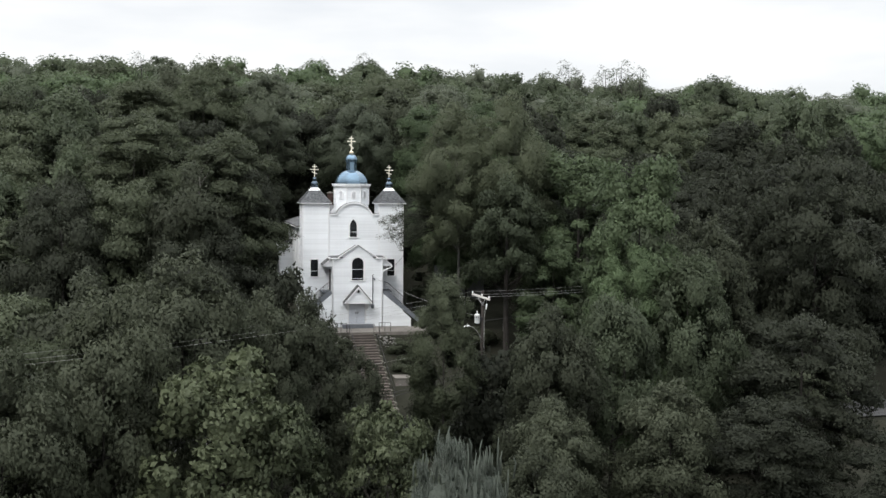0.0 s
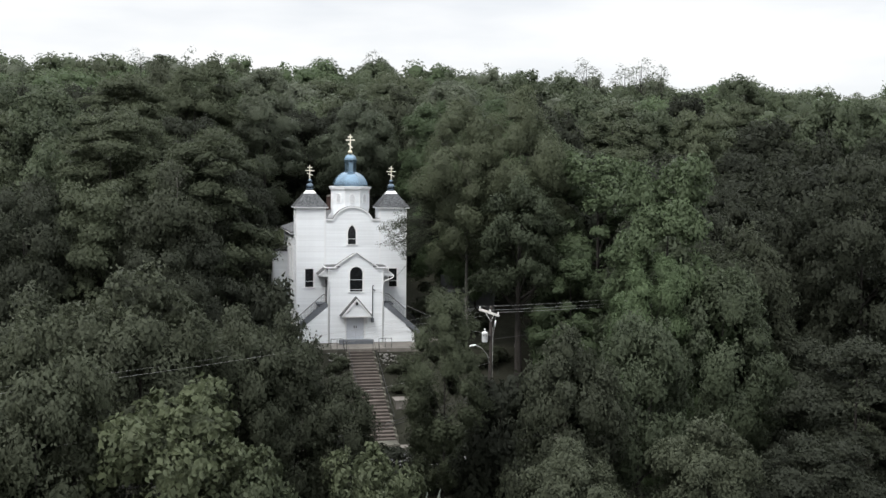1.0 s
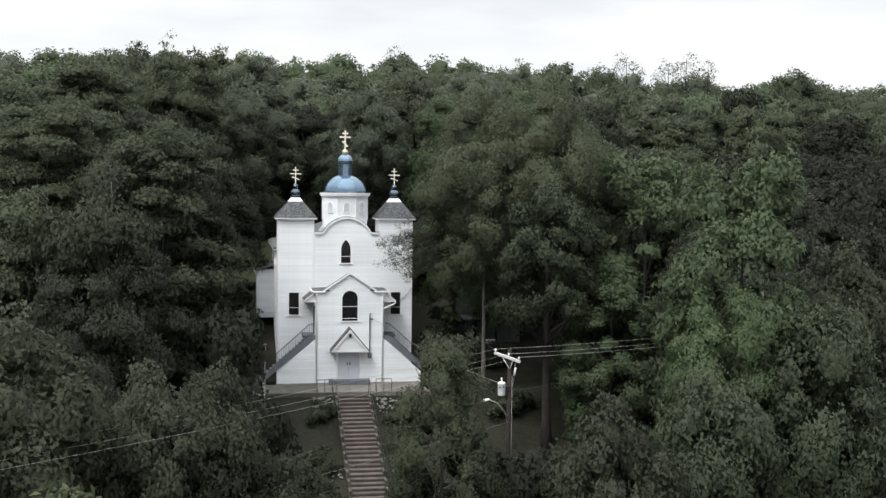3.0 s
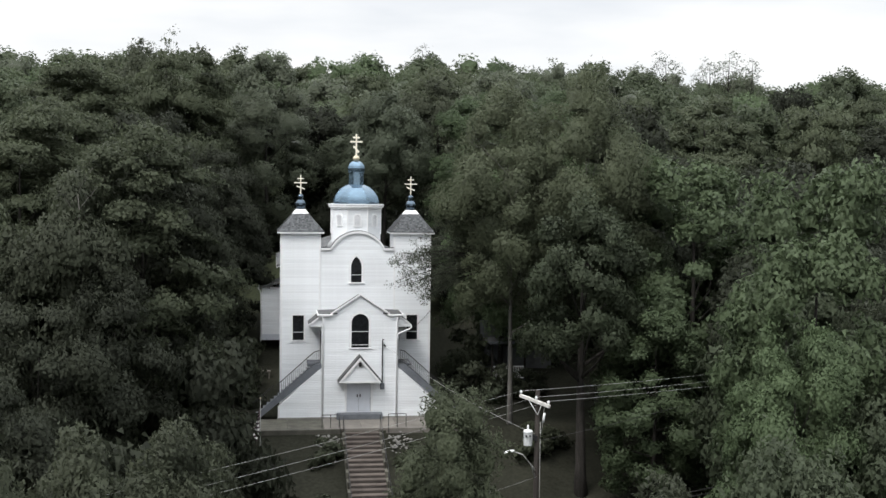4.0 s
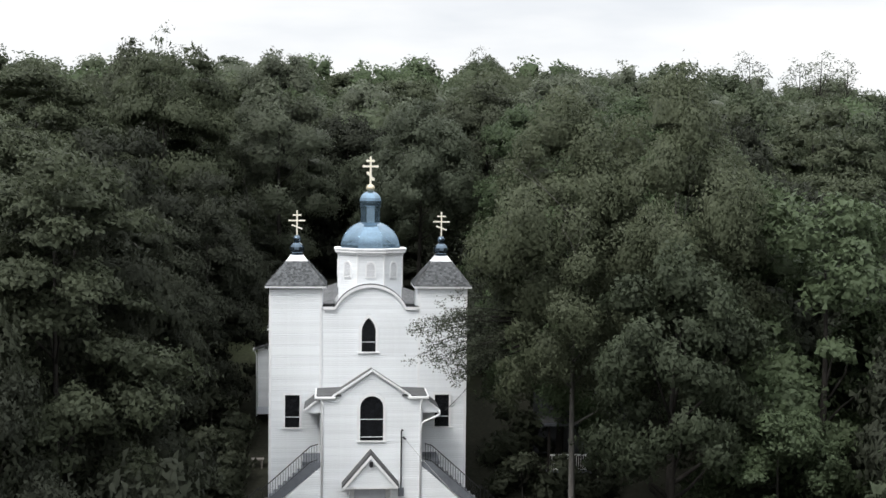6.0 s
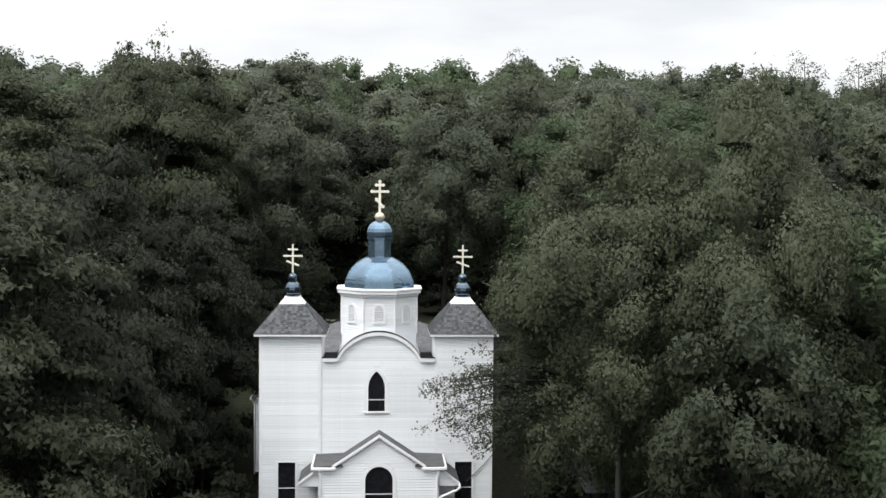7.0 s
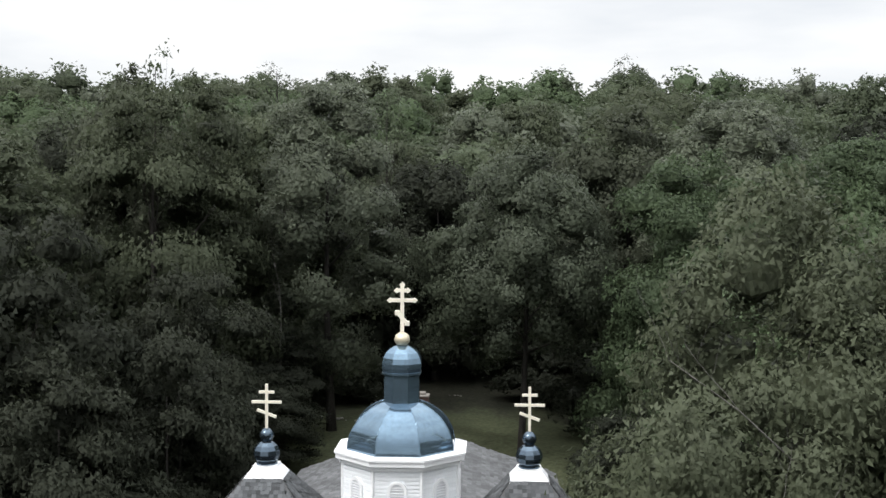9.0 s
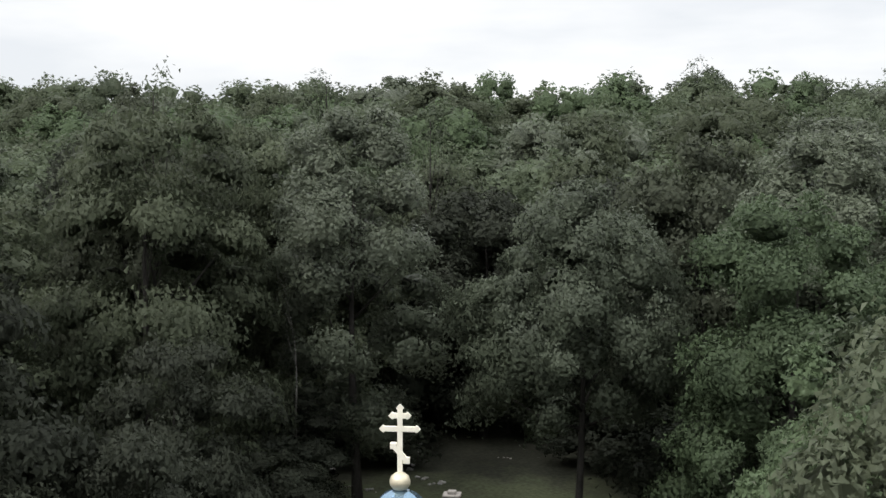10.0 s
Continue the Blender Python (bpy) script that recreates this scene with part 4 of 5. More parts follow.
def crown_mesh(name, leaf, seed, height, radius, low, leaves, size, tufts=6, flat=0.5, shape="round", lift=0.2, wide=0.7, loose=0.55, whole=False, lobes=22, lobe=0.36, core=0.66, ball=1, dome_pull=0.8, strays=0.14, tuft=0.50, crisp=0.15, twiggy=0.38, close=0.42, needles=0.0, parts_only=False):
    """Boughs that carry tufts, tufts that carry leaves, each bough round a dense inner mass.
    whole: leaves with a fold along the midrib. Returns the mesh and the places that limbs reach for."""
    rng = np.random.default_rng(seed)
    limbs = boughs(rng, height, radius, low, lobes, lobe, shape)
    mid = np.array([0, 0, height * (low + (1 - low) * 0.52)])
    verts, norms, tris, slots, base_i, centres = [], [], [], [], 0, []
    area = sum(k * k for _, k in limbs)
    for c0, k in limbs:
        fl = flat * rng.uniform(0.8, 1.25)
        squash = np.array([1, 1, fl])
        away0 = unit(c0 - mid)
        lean = away0 * (1, 1, 0) * 0.28
        if core:
            bv, bf = BALLS[ball]
            q = bv * (1 + rng.normal(size=len(bv)) * 0.15)[:, None] * core * k * squash
            q[:, 2] -= q @ lean + 0.10 * k
            verts.append(c0 + q)
            norms.append(unit(bv / squash * 0.8 + away0 * dome_pull + (0, 0, lift)))
            tris.append(bf + base_i)
            slots.append(np.ones(len(bf), np.int32))
            base_i += len(bv)
        n = int(leaves * k * k / area)
        dirs = unit(rng.normal(size=(tufts, 3)) + away0 * 0.7 + (0, 0, 0.45))
        grow = rng.uniform(0.5, 1.5, tufts)
        spots = c0 + dirs * k * 0.72 * squash * rng.uniform(0.75, 1.12, tufts)[:, None]
        centres.append(c0)
        centres += list(spots[:3])
        w = rng.choice(tufts, n, p=grow ** 2 / (grow ** 2).sum())
        d = dirs[w]
        u = unit(rng.normal(size=(n, 3)) + d * 0.75 + (0, 0, 0.25))
        far = rng.uniform(0.80, 1.05, n) * np.where(rng.uniform(0, 1, n) < strays, rng.uniform(1.05, 1.7, n), 1)
        thick = np.array([1, 1, 0.25 + 0.7 * fl])
        p = spots[w] + u * (far * grow[w] * tuft * k)[:, None] * thick
        # some line the twigs that stand out of the tufts
        twigs = unit(dirs[:, None] + rng.normal(size=(tufts, 5, 3)) * 0.75 + (0, 0, 0.35 + needles))[w, rng.integers(0, 5, n)]
        out = (rng.uniform(0, 1, n) < twiggy)[:, None]
        reach = rng.uniform(0.6, 1.0 + 0.65 * rng.uniform(0, 1, n), n) * grow[w] * tuft * k
        p = np.where(out, spots[w] + twigs * reach[:, None] * thick + rng.normal(size=(n, 3)) * 0.055 * k, p)
        u = np.where(out, unit(u + twigs), u)
        # the rest of the leaves close the bough between its tufts
        v = unit(rng.normal(size=(n, 3)) + away0 * 0.5 + (0, 0, 0.3))
        spread = (rng.uniform(0, 1, n) < close)[:, None]
        p = np.where(spread, c0 + v * (rng.uniform(0.66, 1.0, n) * k)[:, None] * squash, p)
        u, d, thick = np.where(spread, v, u), np.where(spread, v, d), np.where(spread, squash, thick)
        rel = p - c0
        p[:, 2] -= rel @ lean + np.hypot(rel[:, 0], rel[:, 1]) * 0.10
        soft = unit(u / thick * 0.8 + d * 0.35 + unit(p - mid) * dome_pull + (0, 0, lift) + rng.normal(size=(n, 3)) * crisp)
        nrm = unit(soft + rng.normal(size=(n, 3)) * loose)
        t = unit(np.cross(nrm, rng.normal(size=(n, 3))))
        if needles:
            # needles point along their shoot
            t = unit(twigs + rng.normal(size=(n, 3)) * 0.35)
            nrm = unit(np.cross(t, np.cross(nrm, t)))
        b = np.cross(nrm, t)
        s = size * rng.uniform(0.6, 1.4, n)[:, None]
        if whole:
            quad = np.stack([p - t * s * 0.5, p - t * s * 0.1 + b * s * wide * 0.5 + nrm * s * 0.08, p + t * s * 0.5 - nrm * s * 0.16, p - t * s * 0.1 - b * s * wide * 0.5 + nrm * s * 0.08], 1)
            i = base_i + np.arange(n)[:, None] * 4
            tris.append(np.concatenate([i + [0, 2, 1], i + [0, 3, 2]], 1).reshape(-1, 3))
        else:
            quad = np.stack([p - t * s * 0.5 + b * s * wide * 0.5, p - t * s * 0.4 - b * s * wide * 0.5, p + t * s * 0.6 - nrm * s * 0.1], 1)
            i = base_i + np.arange(n)[:, None] * 3
            tris.append(i + [0, 1, 2])
        slots.append(np.zeros(len(tris[-1]), np.int32))
        verts.append(quad.reshape(-1, 3))
        norms.append(np.repeat(soft, quad.shape[1], 0))
        base_i += quad.shape[1] * n
    verts, tris, norms, slots = np.concatenate(verts), np.concatenate(tris), np.concatenate(norms), np.concatenate(slots)
    if parts_only:
        return verts, tris, norms, slots
    return mesh_of(name, verts, tris, [LEAF[leaf], SPRAYS[leaf]], norms, slots), np.array(centres)


def trunk_mesh(name, mat, seed, height, girth, centres, limbs, top=0.8, sides=8):
    """A tapered, slightly bent trunk with limbs that reach the clumps."""
    rng = random.Random(seed)
    bm = bmesh.new()
    n = 7
    bend = (rng.uniform(-0.5, 0.5), rng.uniform(-0.5, 0.5))
    line = [Vector((bend[0] * math.sin(2.2 * i / n), bend[1] * math.sin(2.6 * i / n), height * top * i / n - (0.8 if i == 0 else 0))) for i in range(n + 1)]
    tube(bm, line, [girth * (1.35 if i == 0 else 1.0 - 0.82 * i / n) for i in range(n + 1)], sides)
    picks = sorted(range(len(centres)), key=lambda _: rng.random())[:limbs]
    for k in picks:
        c = Vector(centres[k])
        h = max(0.12, min(top * 0.92, (c.z / height) * 0.72))
        f = h / top * n
        i = min(n - 1, int(f))
        a = line[i].lerp(line[i + 1], f - i)
        m1 = a.lerp(c, 0.45) + Vector((rng.uniform(-.3, .3), rng.uniform(-.3, .3), -0.06 * (c - a).length))
        r = girth * (1 - 0.82 * h / top) * 0.5
        tube(bm, [a, m1, c], [r, r * 0.6, r * 0.15], 5)
    me = bpy.data.meshes.new(name)
    bm.to_mesh(me)
    bm.free()
    me.materials.append(mat)
    return me


KINDS = {}


def kind(key, label, category, leaf, seed, **kw):
    girth, limbs, top, bark = kw.pop("girth", 0.22), kw.pop("limbs", 9), kw.pop("top", 0.8), kw.pop("bark", BARK)
    crown, centres = crown_mesh("crown", leaf, seed, **kw)
    trunk = trunk_mesh("trunk", bark, seed, kw["height"], girth, centres, limbs, top)
    KINDS[key] = (crown, trunk, label, category, kw["height"], kw["radius"])


LOCUST = dict(low=0.16, flat=0.36, shape="wide", lift=0.2, tufts=6, lobes=46, lobe=0.30)
OAK = dict(low=0.14, flat=0.78, shape="round", lift=0.12, lobes=46, lobe=0.27)
kind("locust_a", "tall leafy locust tree with layered dark green foliage", "tree", 0, 1, height=15, radius=5.2, leaves=29000, size=0.218, **LOCUST)
kind("locust_b", "spreading locust tree with flat tiers of dull green leaves", "tree", 0, 2, height=14, radius=5.6, leaves=38000, size=0.185, **LOCUST)
kind("locust_tall", "tall locust tree with feathery tiers over a long trunk", "tree", 0, 33, height=20, radius=4.9, leaves=40000, size=0.19, **{**LOCUST, "low": 0.22, "lobes": 58, "lobe": 0.28})
kind("oak_a", "dense dark green oak tree on the wooded slope", "tree", 1, 3, height=15, radius=4.8, leaves=32000, size=0.195, **OAK)
kind("oak_b", "broad dark oak tree with a rounded uneven crown", "tree", 1, 4, height=14, radius=5.2, leaves=24000, size=0.24, **OAK)
# dark_a and dark_b: locust build, darkened in leaf colour for shade
kind("dark_a", "layered tree with drooping flat boughs, shade in its leaf colour", "tree", 8, 31, height=15, radius=5.2, leaves=25000, size=0.212, **LOCUST)
kind("dark_b", "tree with soft horizontal tiers of foliage, shade in its leaf colour", "tree", 8, 32, height=14, radius=5.4, leaves=25000, size=0.212, **LOCUST)
kind("far_locust_a", "tall leafy locust tree with layered dark green foliage", "tree", 0, 21, height=15, radius=5.2, leaves=11000, size=0.32, **LOCUST)
kind("far_locust_b", "spreading locust tree with flat tiers of dull green leaves", "tree", 0, 22, height=14, radius=5.6, leaves=11000, size=0.32, **LOCUST)
kind("far_oak_a", "dense dark green oak tree on the wooded slope", "tree", 1, 23, height=15, radius=4.8, leaves=11000, size=0.32, **OAK)
kind("far_oak_b", "broad dark oak tree with a rounded uneven crown", "tree", 1, 24, height=14, radius=5.2, leaves=11000, size=0.32, **OAK)
# canopy shade on this oak is put into its leaves
kind("shade_oak", "tall oak with high crown shading the lawn, shade in its leaf colour", "tree", 8, 25, height=15, radius=5.0, leaves=26000, size=0.22, **{**OAK, "low": 0.36})
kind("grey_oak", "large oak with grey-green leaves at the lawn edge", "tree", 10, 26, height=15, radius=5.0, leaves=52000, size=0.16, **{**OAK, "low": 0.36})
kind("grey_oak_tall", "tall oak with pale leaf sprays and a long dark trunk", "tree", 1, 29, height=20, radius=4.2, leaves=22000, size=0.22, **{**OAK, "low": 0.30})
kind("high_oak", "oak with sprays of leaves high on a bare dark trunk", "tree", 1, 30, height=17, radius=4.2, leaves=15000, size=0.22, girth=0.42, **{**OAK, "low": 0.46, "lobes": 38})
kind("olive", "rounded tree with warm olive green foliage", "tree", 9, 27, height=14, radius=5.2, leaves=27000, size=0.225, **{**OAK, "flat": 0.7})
# the shade deep among the trees is in the leaf colour here
kind("far_dark", "tree deep in the woods, shade in its leaf colour", "tree", 8, 28, height=15, radius=5.0, leaves=11000, size=0.32, **OAK)
kind("poplar", "tall poplar tree with small glinting grey-green leaves", "tree", 2, 5, height=17, radius=3.6, low=0.18, leaves=42000, size=0.145, flat=0.9, shape="tall", lobes=44, lobe=0.29)
kind("maple", "bright green maple tree with full layered crown", "tree", 3, 6, height=15, radius=4.4, low=0.12, leaves=62000, size=0.138, flat=0.65, shape="wide", lift=0.2, lobes=54, lobe=0.25)
kind("green_maple", "fresh green maple tree lighter than its neighbours", "tree", 11, 46, height=15, radius=4.4, low=0.12, leaves=30000, size=0.202, flat=0.65, shape="wide", lift=0.2, lobes=54, lobe=0.25)
kind("birch", "pale green fine-leaved tree beside the church tower", "tree", 4, 7, height=17, radius=4.6, low=0.34, leaves=84000, size=0.118, flat=0.8, girth=0.17, bark=BARK_PALE, limbs=14, lobes=52, lobe=0.25)
kind("catalpa", "catalpa tree with large pale green heart-shaped leaves", "tree", 5, 8, height=11, radius=4.6, low=0.12, leaves=11000, size=0.30, flat=0.6, shape="wide", wide=0.62, lift=0.15, whole=True, lobes=34, lobe=0.29, core=0.52, twiggy=0.5, loose=0.9, close=0.16, tuft=0.40)
# understorey shade is carried by the leaf colour
kind("scrub", "dense understorey tree, shade in its leaf colour", "tree", 8, 9, height=7, radius=3.2, low=0.08, leaves=4000, size=0.31, flat=0.65, girth=0.12, limbs=8, lobes=12, lobe=0.42)
kind("bush", "low leafy dark green shrub", "shrub", 9, 10, height=2.6, radius=1.7, low=0.05, leaves=1600, size=0.234, flat=0.7, girth=0.05, limbs=6, lobes=8, lobe=0.46)


kind("feathery", "slender feathery tree with pale upright leaf tips", "tree", 0, 41, height=14, radius=2.7, low=0.2, leaves=30000, size=0.135, flat=1.1, shape="tall", girth=0.12, limbs=16, lobes=48, lobe=0.27, wide=0.42, twiggy=0.7)


def pine_kind():
    """A young pine: tufts of needles along shoots, each shoot ending in a pale upright candle."""
    rng = np.random.default_rng(12)
    crown, centres = crown_mesh("crown", 6, 12, height=9, radius=3.0, low=0.1, leaves=42000, size=0.20, flat=0.9, shape="round", wide=0.09, lift=0.3, tufts=8, lobes=46, lobe=0.26, core=0.45, twiggy=0.8, close=0.12, needles=1.3)
    bm = bmesh.new()
    for c in centres:
        for _ in range(3):
            x, y, z = c + rng.normal(size=3) * (0.3, 0.3, 0.1)
            h = rng.uniform(0.25, 0.55)
            tube(bm, [(x, y, z), (x + rng.normal() * 0.04, y, z + 0.3 + h * 0.5), (x + rng.normal() * 0.05, y, z + 0.35 + h)], [0.045, 0.035, 0.012], 4)
    me = bpy.data.meshes.new("candles")
    bm.to_mesh(me)
    bm.free()
    me.materials.append(LEAF[6])
    KINDS["pine"] = (crown, trunk_mesh("trunk", BARK, 12, 9, 0.16, centres, 14, 0.85), "young pine with pale upright shoots", "tree", 9.6, 3.0, me)


pine_kind()


def tree(key, x, y, top_z, radius=None, turn=0.0):
    """A tree standing on the ground at (x, y), whose crown reaches top_z and out to radius."""
    crown, trunk, label, category, h, r, *more = KINDS[key]
    g = ground_z(x, y)
    sz = (top_z - g) / h
    sr = min(1.5 * sz, max(0.62 * sz, radius / r)) if radius else sz
    base = empty("tree" if category == "tree" else "shrub", Matrix.Translation((x, y, g - 0.1)) @ pose(0, 0, 0, 0, 0, turn) @ Matrix.Diagonal((sr, sr, sz, 1)), label=label, category=category)
    link("trunk", trunk, base)
    link("crown", crown, base)
    for me in more:
        tagged(link(me.name, me, base), "pale upright new shoots", kind="stuff")
    return base


# kind, x, y, top of the crown, radius
NEAR_LEFT = [
    ("catalpa", -14.7, -48.4, 5.0, 4.6), ("catalpa", -11.6, -49.8, 2.4, 2.8), ("catalpa", -6.0, -50.0, 2.2, 2.9), ("pine", -5.5, -63.4, 3.7, 3.0),
    ("olive", -16.4, -39.0, 8.9, 4.6), ("olive", -22.0, -37.0, 7.8, 4.0), ("olive", -20.2, -47.0, 7.5, 3.5), ("olive", -24.2, -52.0, 5.6, 3.4), ("olive", -11.2, -36.4, 6.6, 2.4), ("olive", -5.6, -35.5, 2.8, 2.3), ("olive", -8.8, -34.8, 6.3, 2.2), ("locust_a", -25.5, -44.0, 8.0, 4.2),
    ("olive", -9.6, -22.5, 3.9, 2.5), ("scrub", -12.6, -29.5, 5.4, 2.6), ("dark_b", -15.6, -29.0, 7.6, 3.2), ("dark_b", -16.0, -18.0, 9.4, 3.4), ("scrub", -9.0, -11.8, 6.6, 2.4),
]
NEAR_RIGHT = [
    ("green_maple", 19.6, -5.0, 16.6, 5.2), ("green_maple", 16.0, -10.0, 7.8, 3.3), ("green_maple", 17.2, -27.6, 15.9, 4.4), ("olive", 23.6, -25.0, 10.6, 4.0), ("maple", 14.4, -30.5, 9.4, 3.0), ("oak_b", 19.0, -32.0, 8.4, 3.6),
    ("feathery", 0.5, -33.6, 7.5, 2.3), ("olive", 5.4, -42.0, 6.0, 3.0), ("oak_b", 10.6, -38.5, 6.2, 3.3), ("olive", 10.8, -47.0, 2.2, 3.0), ("dark_b", 26.9, -26.0, 3.6, 4.2),
    ("dark_b", 17.1, -46.0, 1.2, 3.6), ("dark_b", 22.4, -53.0, 0.4, 3.6), ("olive", 3.6, -48.0, 1.6, 2.8), ("olive", 29.6, -29.5, 0.6, 3.6), ("scrub", 4.8, -31.0, 2.4, 2.6), ("dark_a", 23.5, -40.0, 5.5, 4.2), ("olive", 0.5, -54.0, 0.4, 2.6),
]
BESIDE = [
    ("birch", 9.5, -1.3, 20.4, 4.5), ("birch", 13.7, -2.4, 21.4, 4.2), ("grey_oak_tall", 17.6, 1.6, 18.6, 3.6), ("high_oak", 12.2, -8.6, 13.6, 3.4), 
    ("locust_tall", -12.6, -9.0, 17.9, 4.6), ("olive", -15.6, -13.0, 14.4, 3.6), ("locust_a", -21.0, -11.8, 13.8, 4.2), ("dark_b", -25.8, -12.4, 13.2, 4.2), ("locust_tall", -20.4, -1.0, 19.2, 4.8),
    ("dark_a", -11.8, 9.5, 15.5, 3.3), ("maple", 10.9, 9.5, 18.6, 4.0), ("dark_b", -12.6, -4.0, 17.8, 3.8), ("locust_tall", -19.8, 8.0, 20.4, 4.8), ("dark_a", -13.4, -15.5, 10.4, 3.0), ("dark_a", 26.5, -16.0, 13.8, 4.4), ("dark_b", 36.5, -20.0, 16.6, 4.8),
]
BEHIND = [
    ("grey_oak", 4.1, 29.0, 22.6, 4.3), ("maple", 12.2, 24.5, 22.4, 4.6), ("poplar", -5.9, 33.2, 26.4, 3.9), ("locust_b", -13.6, 28.0, 26.4, 5.2), ("maple", 18.5, 19.0, 21.0, 4.4),
    ("dark_b", -10.0, 20.5, 17.6, 3.2), ("dark_a", -9.2, 14.0, 15.8, 3.0), ("locust_tall", -20.4, 19.5, 24.2, 5.4), ("olive", -17.5, 37.0, 27.0, 5.0), ("poplar", 17.5, 42.7, 26.4, 4.8),
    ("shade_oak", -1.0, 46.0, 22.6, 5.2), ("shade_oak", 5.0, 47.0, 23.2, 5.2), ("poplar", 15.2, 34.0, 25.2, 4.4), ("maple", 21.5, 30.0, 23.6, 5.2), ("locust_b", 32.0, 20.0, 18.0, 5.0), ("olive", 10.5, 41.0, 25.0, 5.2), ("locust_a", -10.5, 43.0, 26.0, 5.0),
]
SKYLINE = [
    ("far_oak_a", 36.5, 74.0, 31.0, 5.6), ("far_oak_b", 22.0, 135.0, 38.4, 6.0), ("far_oak_a", -21.0, 150.0, 39.6, 5.6), ("far_oak_b", -40.0, 155.0, 38.8, 6.0), ("far_oak_a", 46.0, 84.0, 31.0, 5.2), ("far_oak_b", 83.0, 96.0, 33.4, 5.4), ("far_locust_b", 5.6, 84.0, 29.6, 5.4), ("far_oak_b", -9.0, 92.0, 31.0, 5.2),
]
BESIDE_NAVE = [
    ("oak_a", 13.4, 13.0, 19.0, 4.2), ("dark_b", -15.2, 13.0, 20.0, 4.6), ("dark_a", 8.6, 20.0, 12.0, 2.6), ("dark_b", -8.4, 26.5, 12.0, 2.6), ("scrub", 9.8, 28.5, 10.5, 2.6), ("dark_b", -9.0, 31.0, 13.5, 3.0), ("scrub", -6.5, 41.0, 12.2, 2.6), ("scrub", 9.4, 34.0, 12.6, 2.8), ("scrub", 6.4, 40.5, 12.0, 2.6),
]
placed = []
for group in (NEAR_LEFT, NEAR_RIGHT, BESIDE, BEHIND, SKYLINE, BESIDE_NAVE):
    for i, (k, x, y, top, r) in enumerate(group):
        tree(k, x, y, top, r * 1.06, turn=i * 67)
        placed.append((x, y, r))


def fill_woods():
    """The rest of the woods that can be told apart, kept off the road, the lawn and the church."""
    rng = random.Random(4)
    kinds = ["far_locust_a", "far_locust_b", "far_oak_a", "far_oak_b", "far_locust_a", "far_locust_b", "far_oak_a", "far_oak_b", "far_dark", "far_dark"]
    tries = count = 0
    while tries < 9000 and count < 104:
        tries += 1
        y = rng.uniform(-26, 60)
        left, right = -31 - 0.1 * (y + 26), -4 + 0.53 * (y + 107)
        x = rng.uniform(left, right)
        r = rng.uniform(3.4, 5.0)
        g = ground_z(x, y)
        if -26 < y < -14.5 and -40 < x < 20:
            continue
        if -14.5 <= y < 44 and -13 < x < 12:
            continue
        top = g + rng.uniform(13.0, 17.5)
        if any((x - a) ** 2 + (y - b) ** 2 < (0.80 * (r + c)) ** 2 for a, b, c in placed):
            continue
        placed.append((x, y, r))
        # the edge of the woods beyond the side street, shade put into leaf colour
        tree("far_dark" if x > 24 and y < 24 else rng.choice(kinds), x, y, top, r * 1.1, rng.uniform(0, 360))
        count += 1


fill_woods()


def undergrowth():
    """Scrub on the banks beside the steps and under the near trees."""
    rng = random.Random(8)
    for x, y, h, r in ((-2.5, -5.0, 1.3, 1.0), (-2.9, -10.6, 1.6, 1.1), (2.9, -5.4, 1.2, 1.0), (3.3, -8.6, 1.5, 1.2), (-3.4, -14.0, 1.8, 1.3), (-9.2, -5.2, 2.4, 1.8), (-9.4, -1.0, 2.8, 1.9), (10.4, -4.4, 1.6, 1.6)):
        tree("bush", x, y, ground_z(x, y) + h, r, rng.uniform(0, 360))
    tree("bush", 10.4, 5.8, ground_z(10.4, 5.8) + 2.1, 1.5, 20)
    tree("bush", 12.4, 6.2, ground_z(12.4, 6.2) + 1.7, 1.2, 110)
    # shrubs added along the church sides to stand for deeply shaded ground
    for x, y, h, r in ((-8.0, 3.5, 2.6, 1.6), (-8.6, 7.5, 3.0, 1.9), (-8.8, 12.0, 3.2, 2.0), (8.2, 5.0, 2.6, 1.8), (8.4, 10.5, 2.8, 1.9)):
        tree("bush", x, y, ground_z(x, y) + h, r, rng.uniform(0, 360))
    for x, y, top, r in ((-12.6, -16.2, 0.2, 2.4), (-13.0, -19.0, 1.5, 2.8), (3.4, -17.4, -3.0, 1.6), (-3.6, -17.0, -3.0, 1.6)):
        tree("scrub", x, y, top, r, rng.uniform(0, 360))
    for x, top in ((-4.9, -1.8), (-1.9, -3.0), (1.4, -3.1), (4.4, -2.0), (7.6, -1.0)):
        y = -27.0 + rng.uniform(-0.8, 0.8)
        tree("scrub", x, y, top, rng.uniform(2.1, 2.6), rng.uniform(0, 360))
    # scrub row in shade-dark leaves for the dark wood interior behind the lawn
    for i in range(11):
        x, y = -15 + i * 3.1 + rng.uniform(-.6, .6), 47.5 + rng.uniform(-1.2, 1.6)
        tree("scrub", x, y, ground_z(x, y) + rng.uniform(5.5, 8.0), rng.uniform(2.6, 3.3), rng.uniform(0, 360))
    for _ in range(8):
        x, y = rng.uniform(-22, 24), rng.uniform(-58, -27)
        if -9 < x < -1 and y > -36:
            continue
        g = ground_z(x, y)
        tree("scrub", x, y, g + rng.uniform(3.0, 5.5), rng.uniform(2.2, 3.2), rng.uniform(0, 360))


undergrowth()


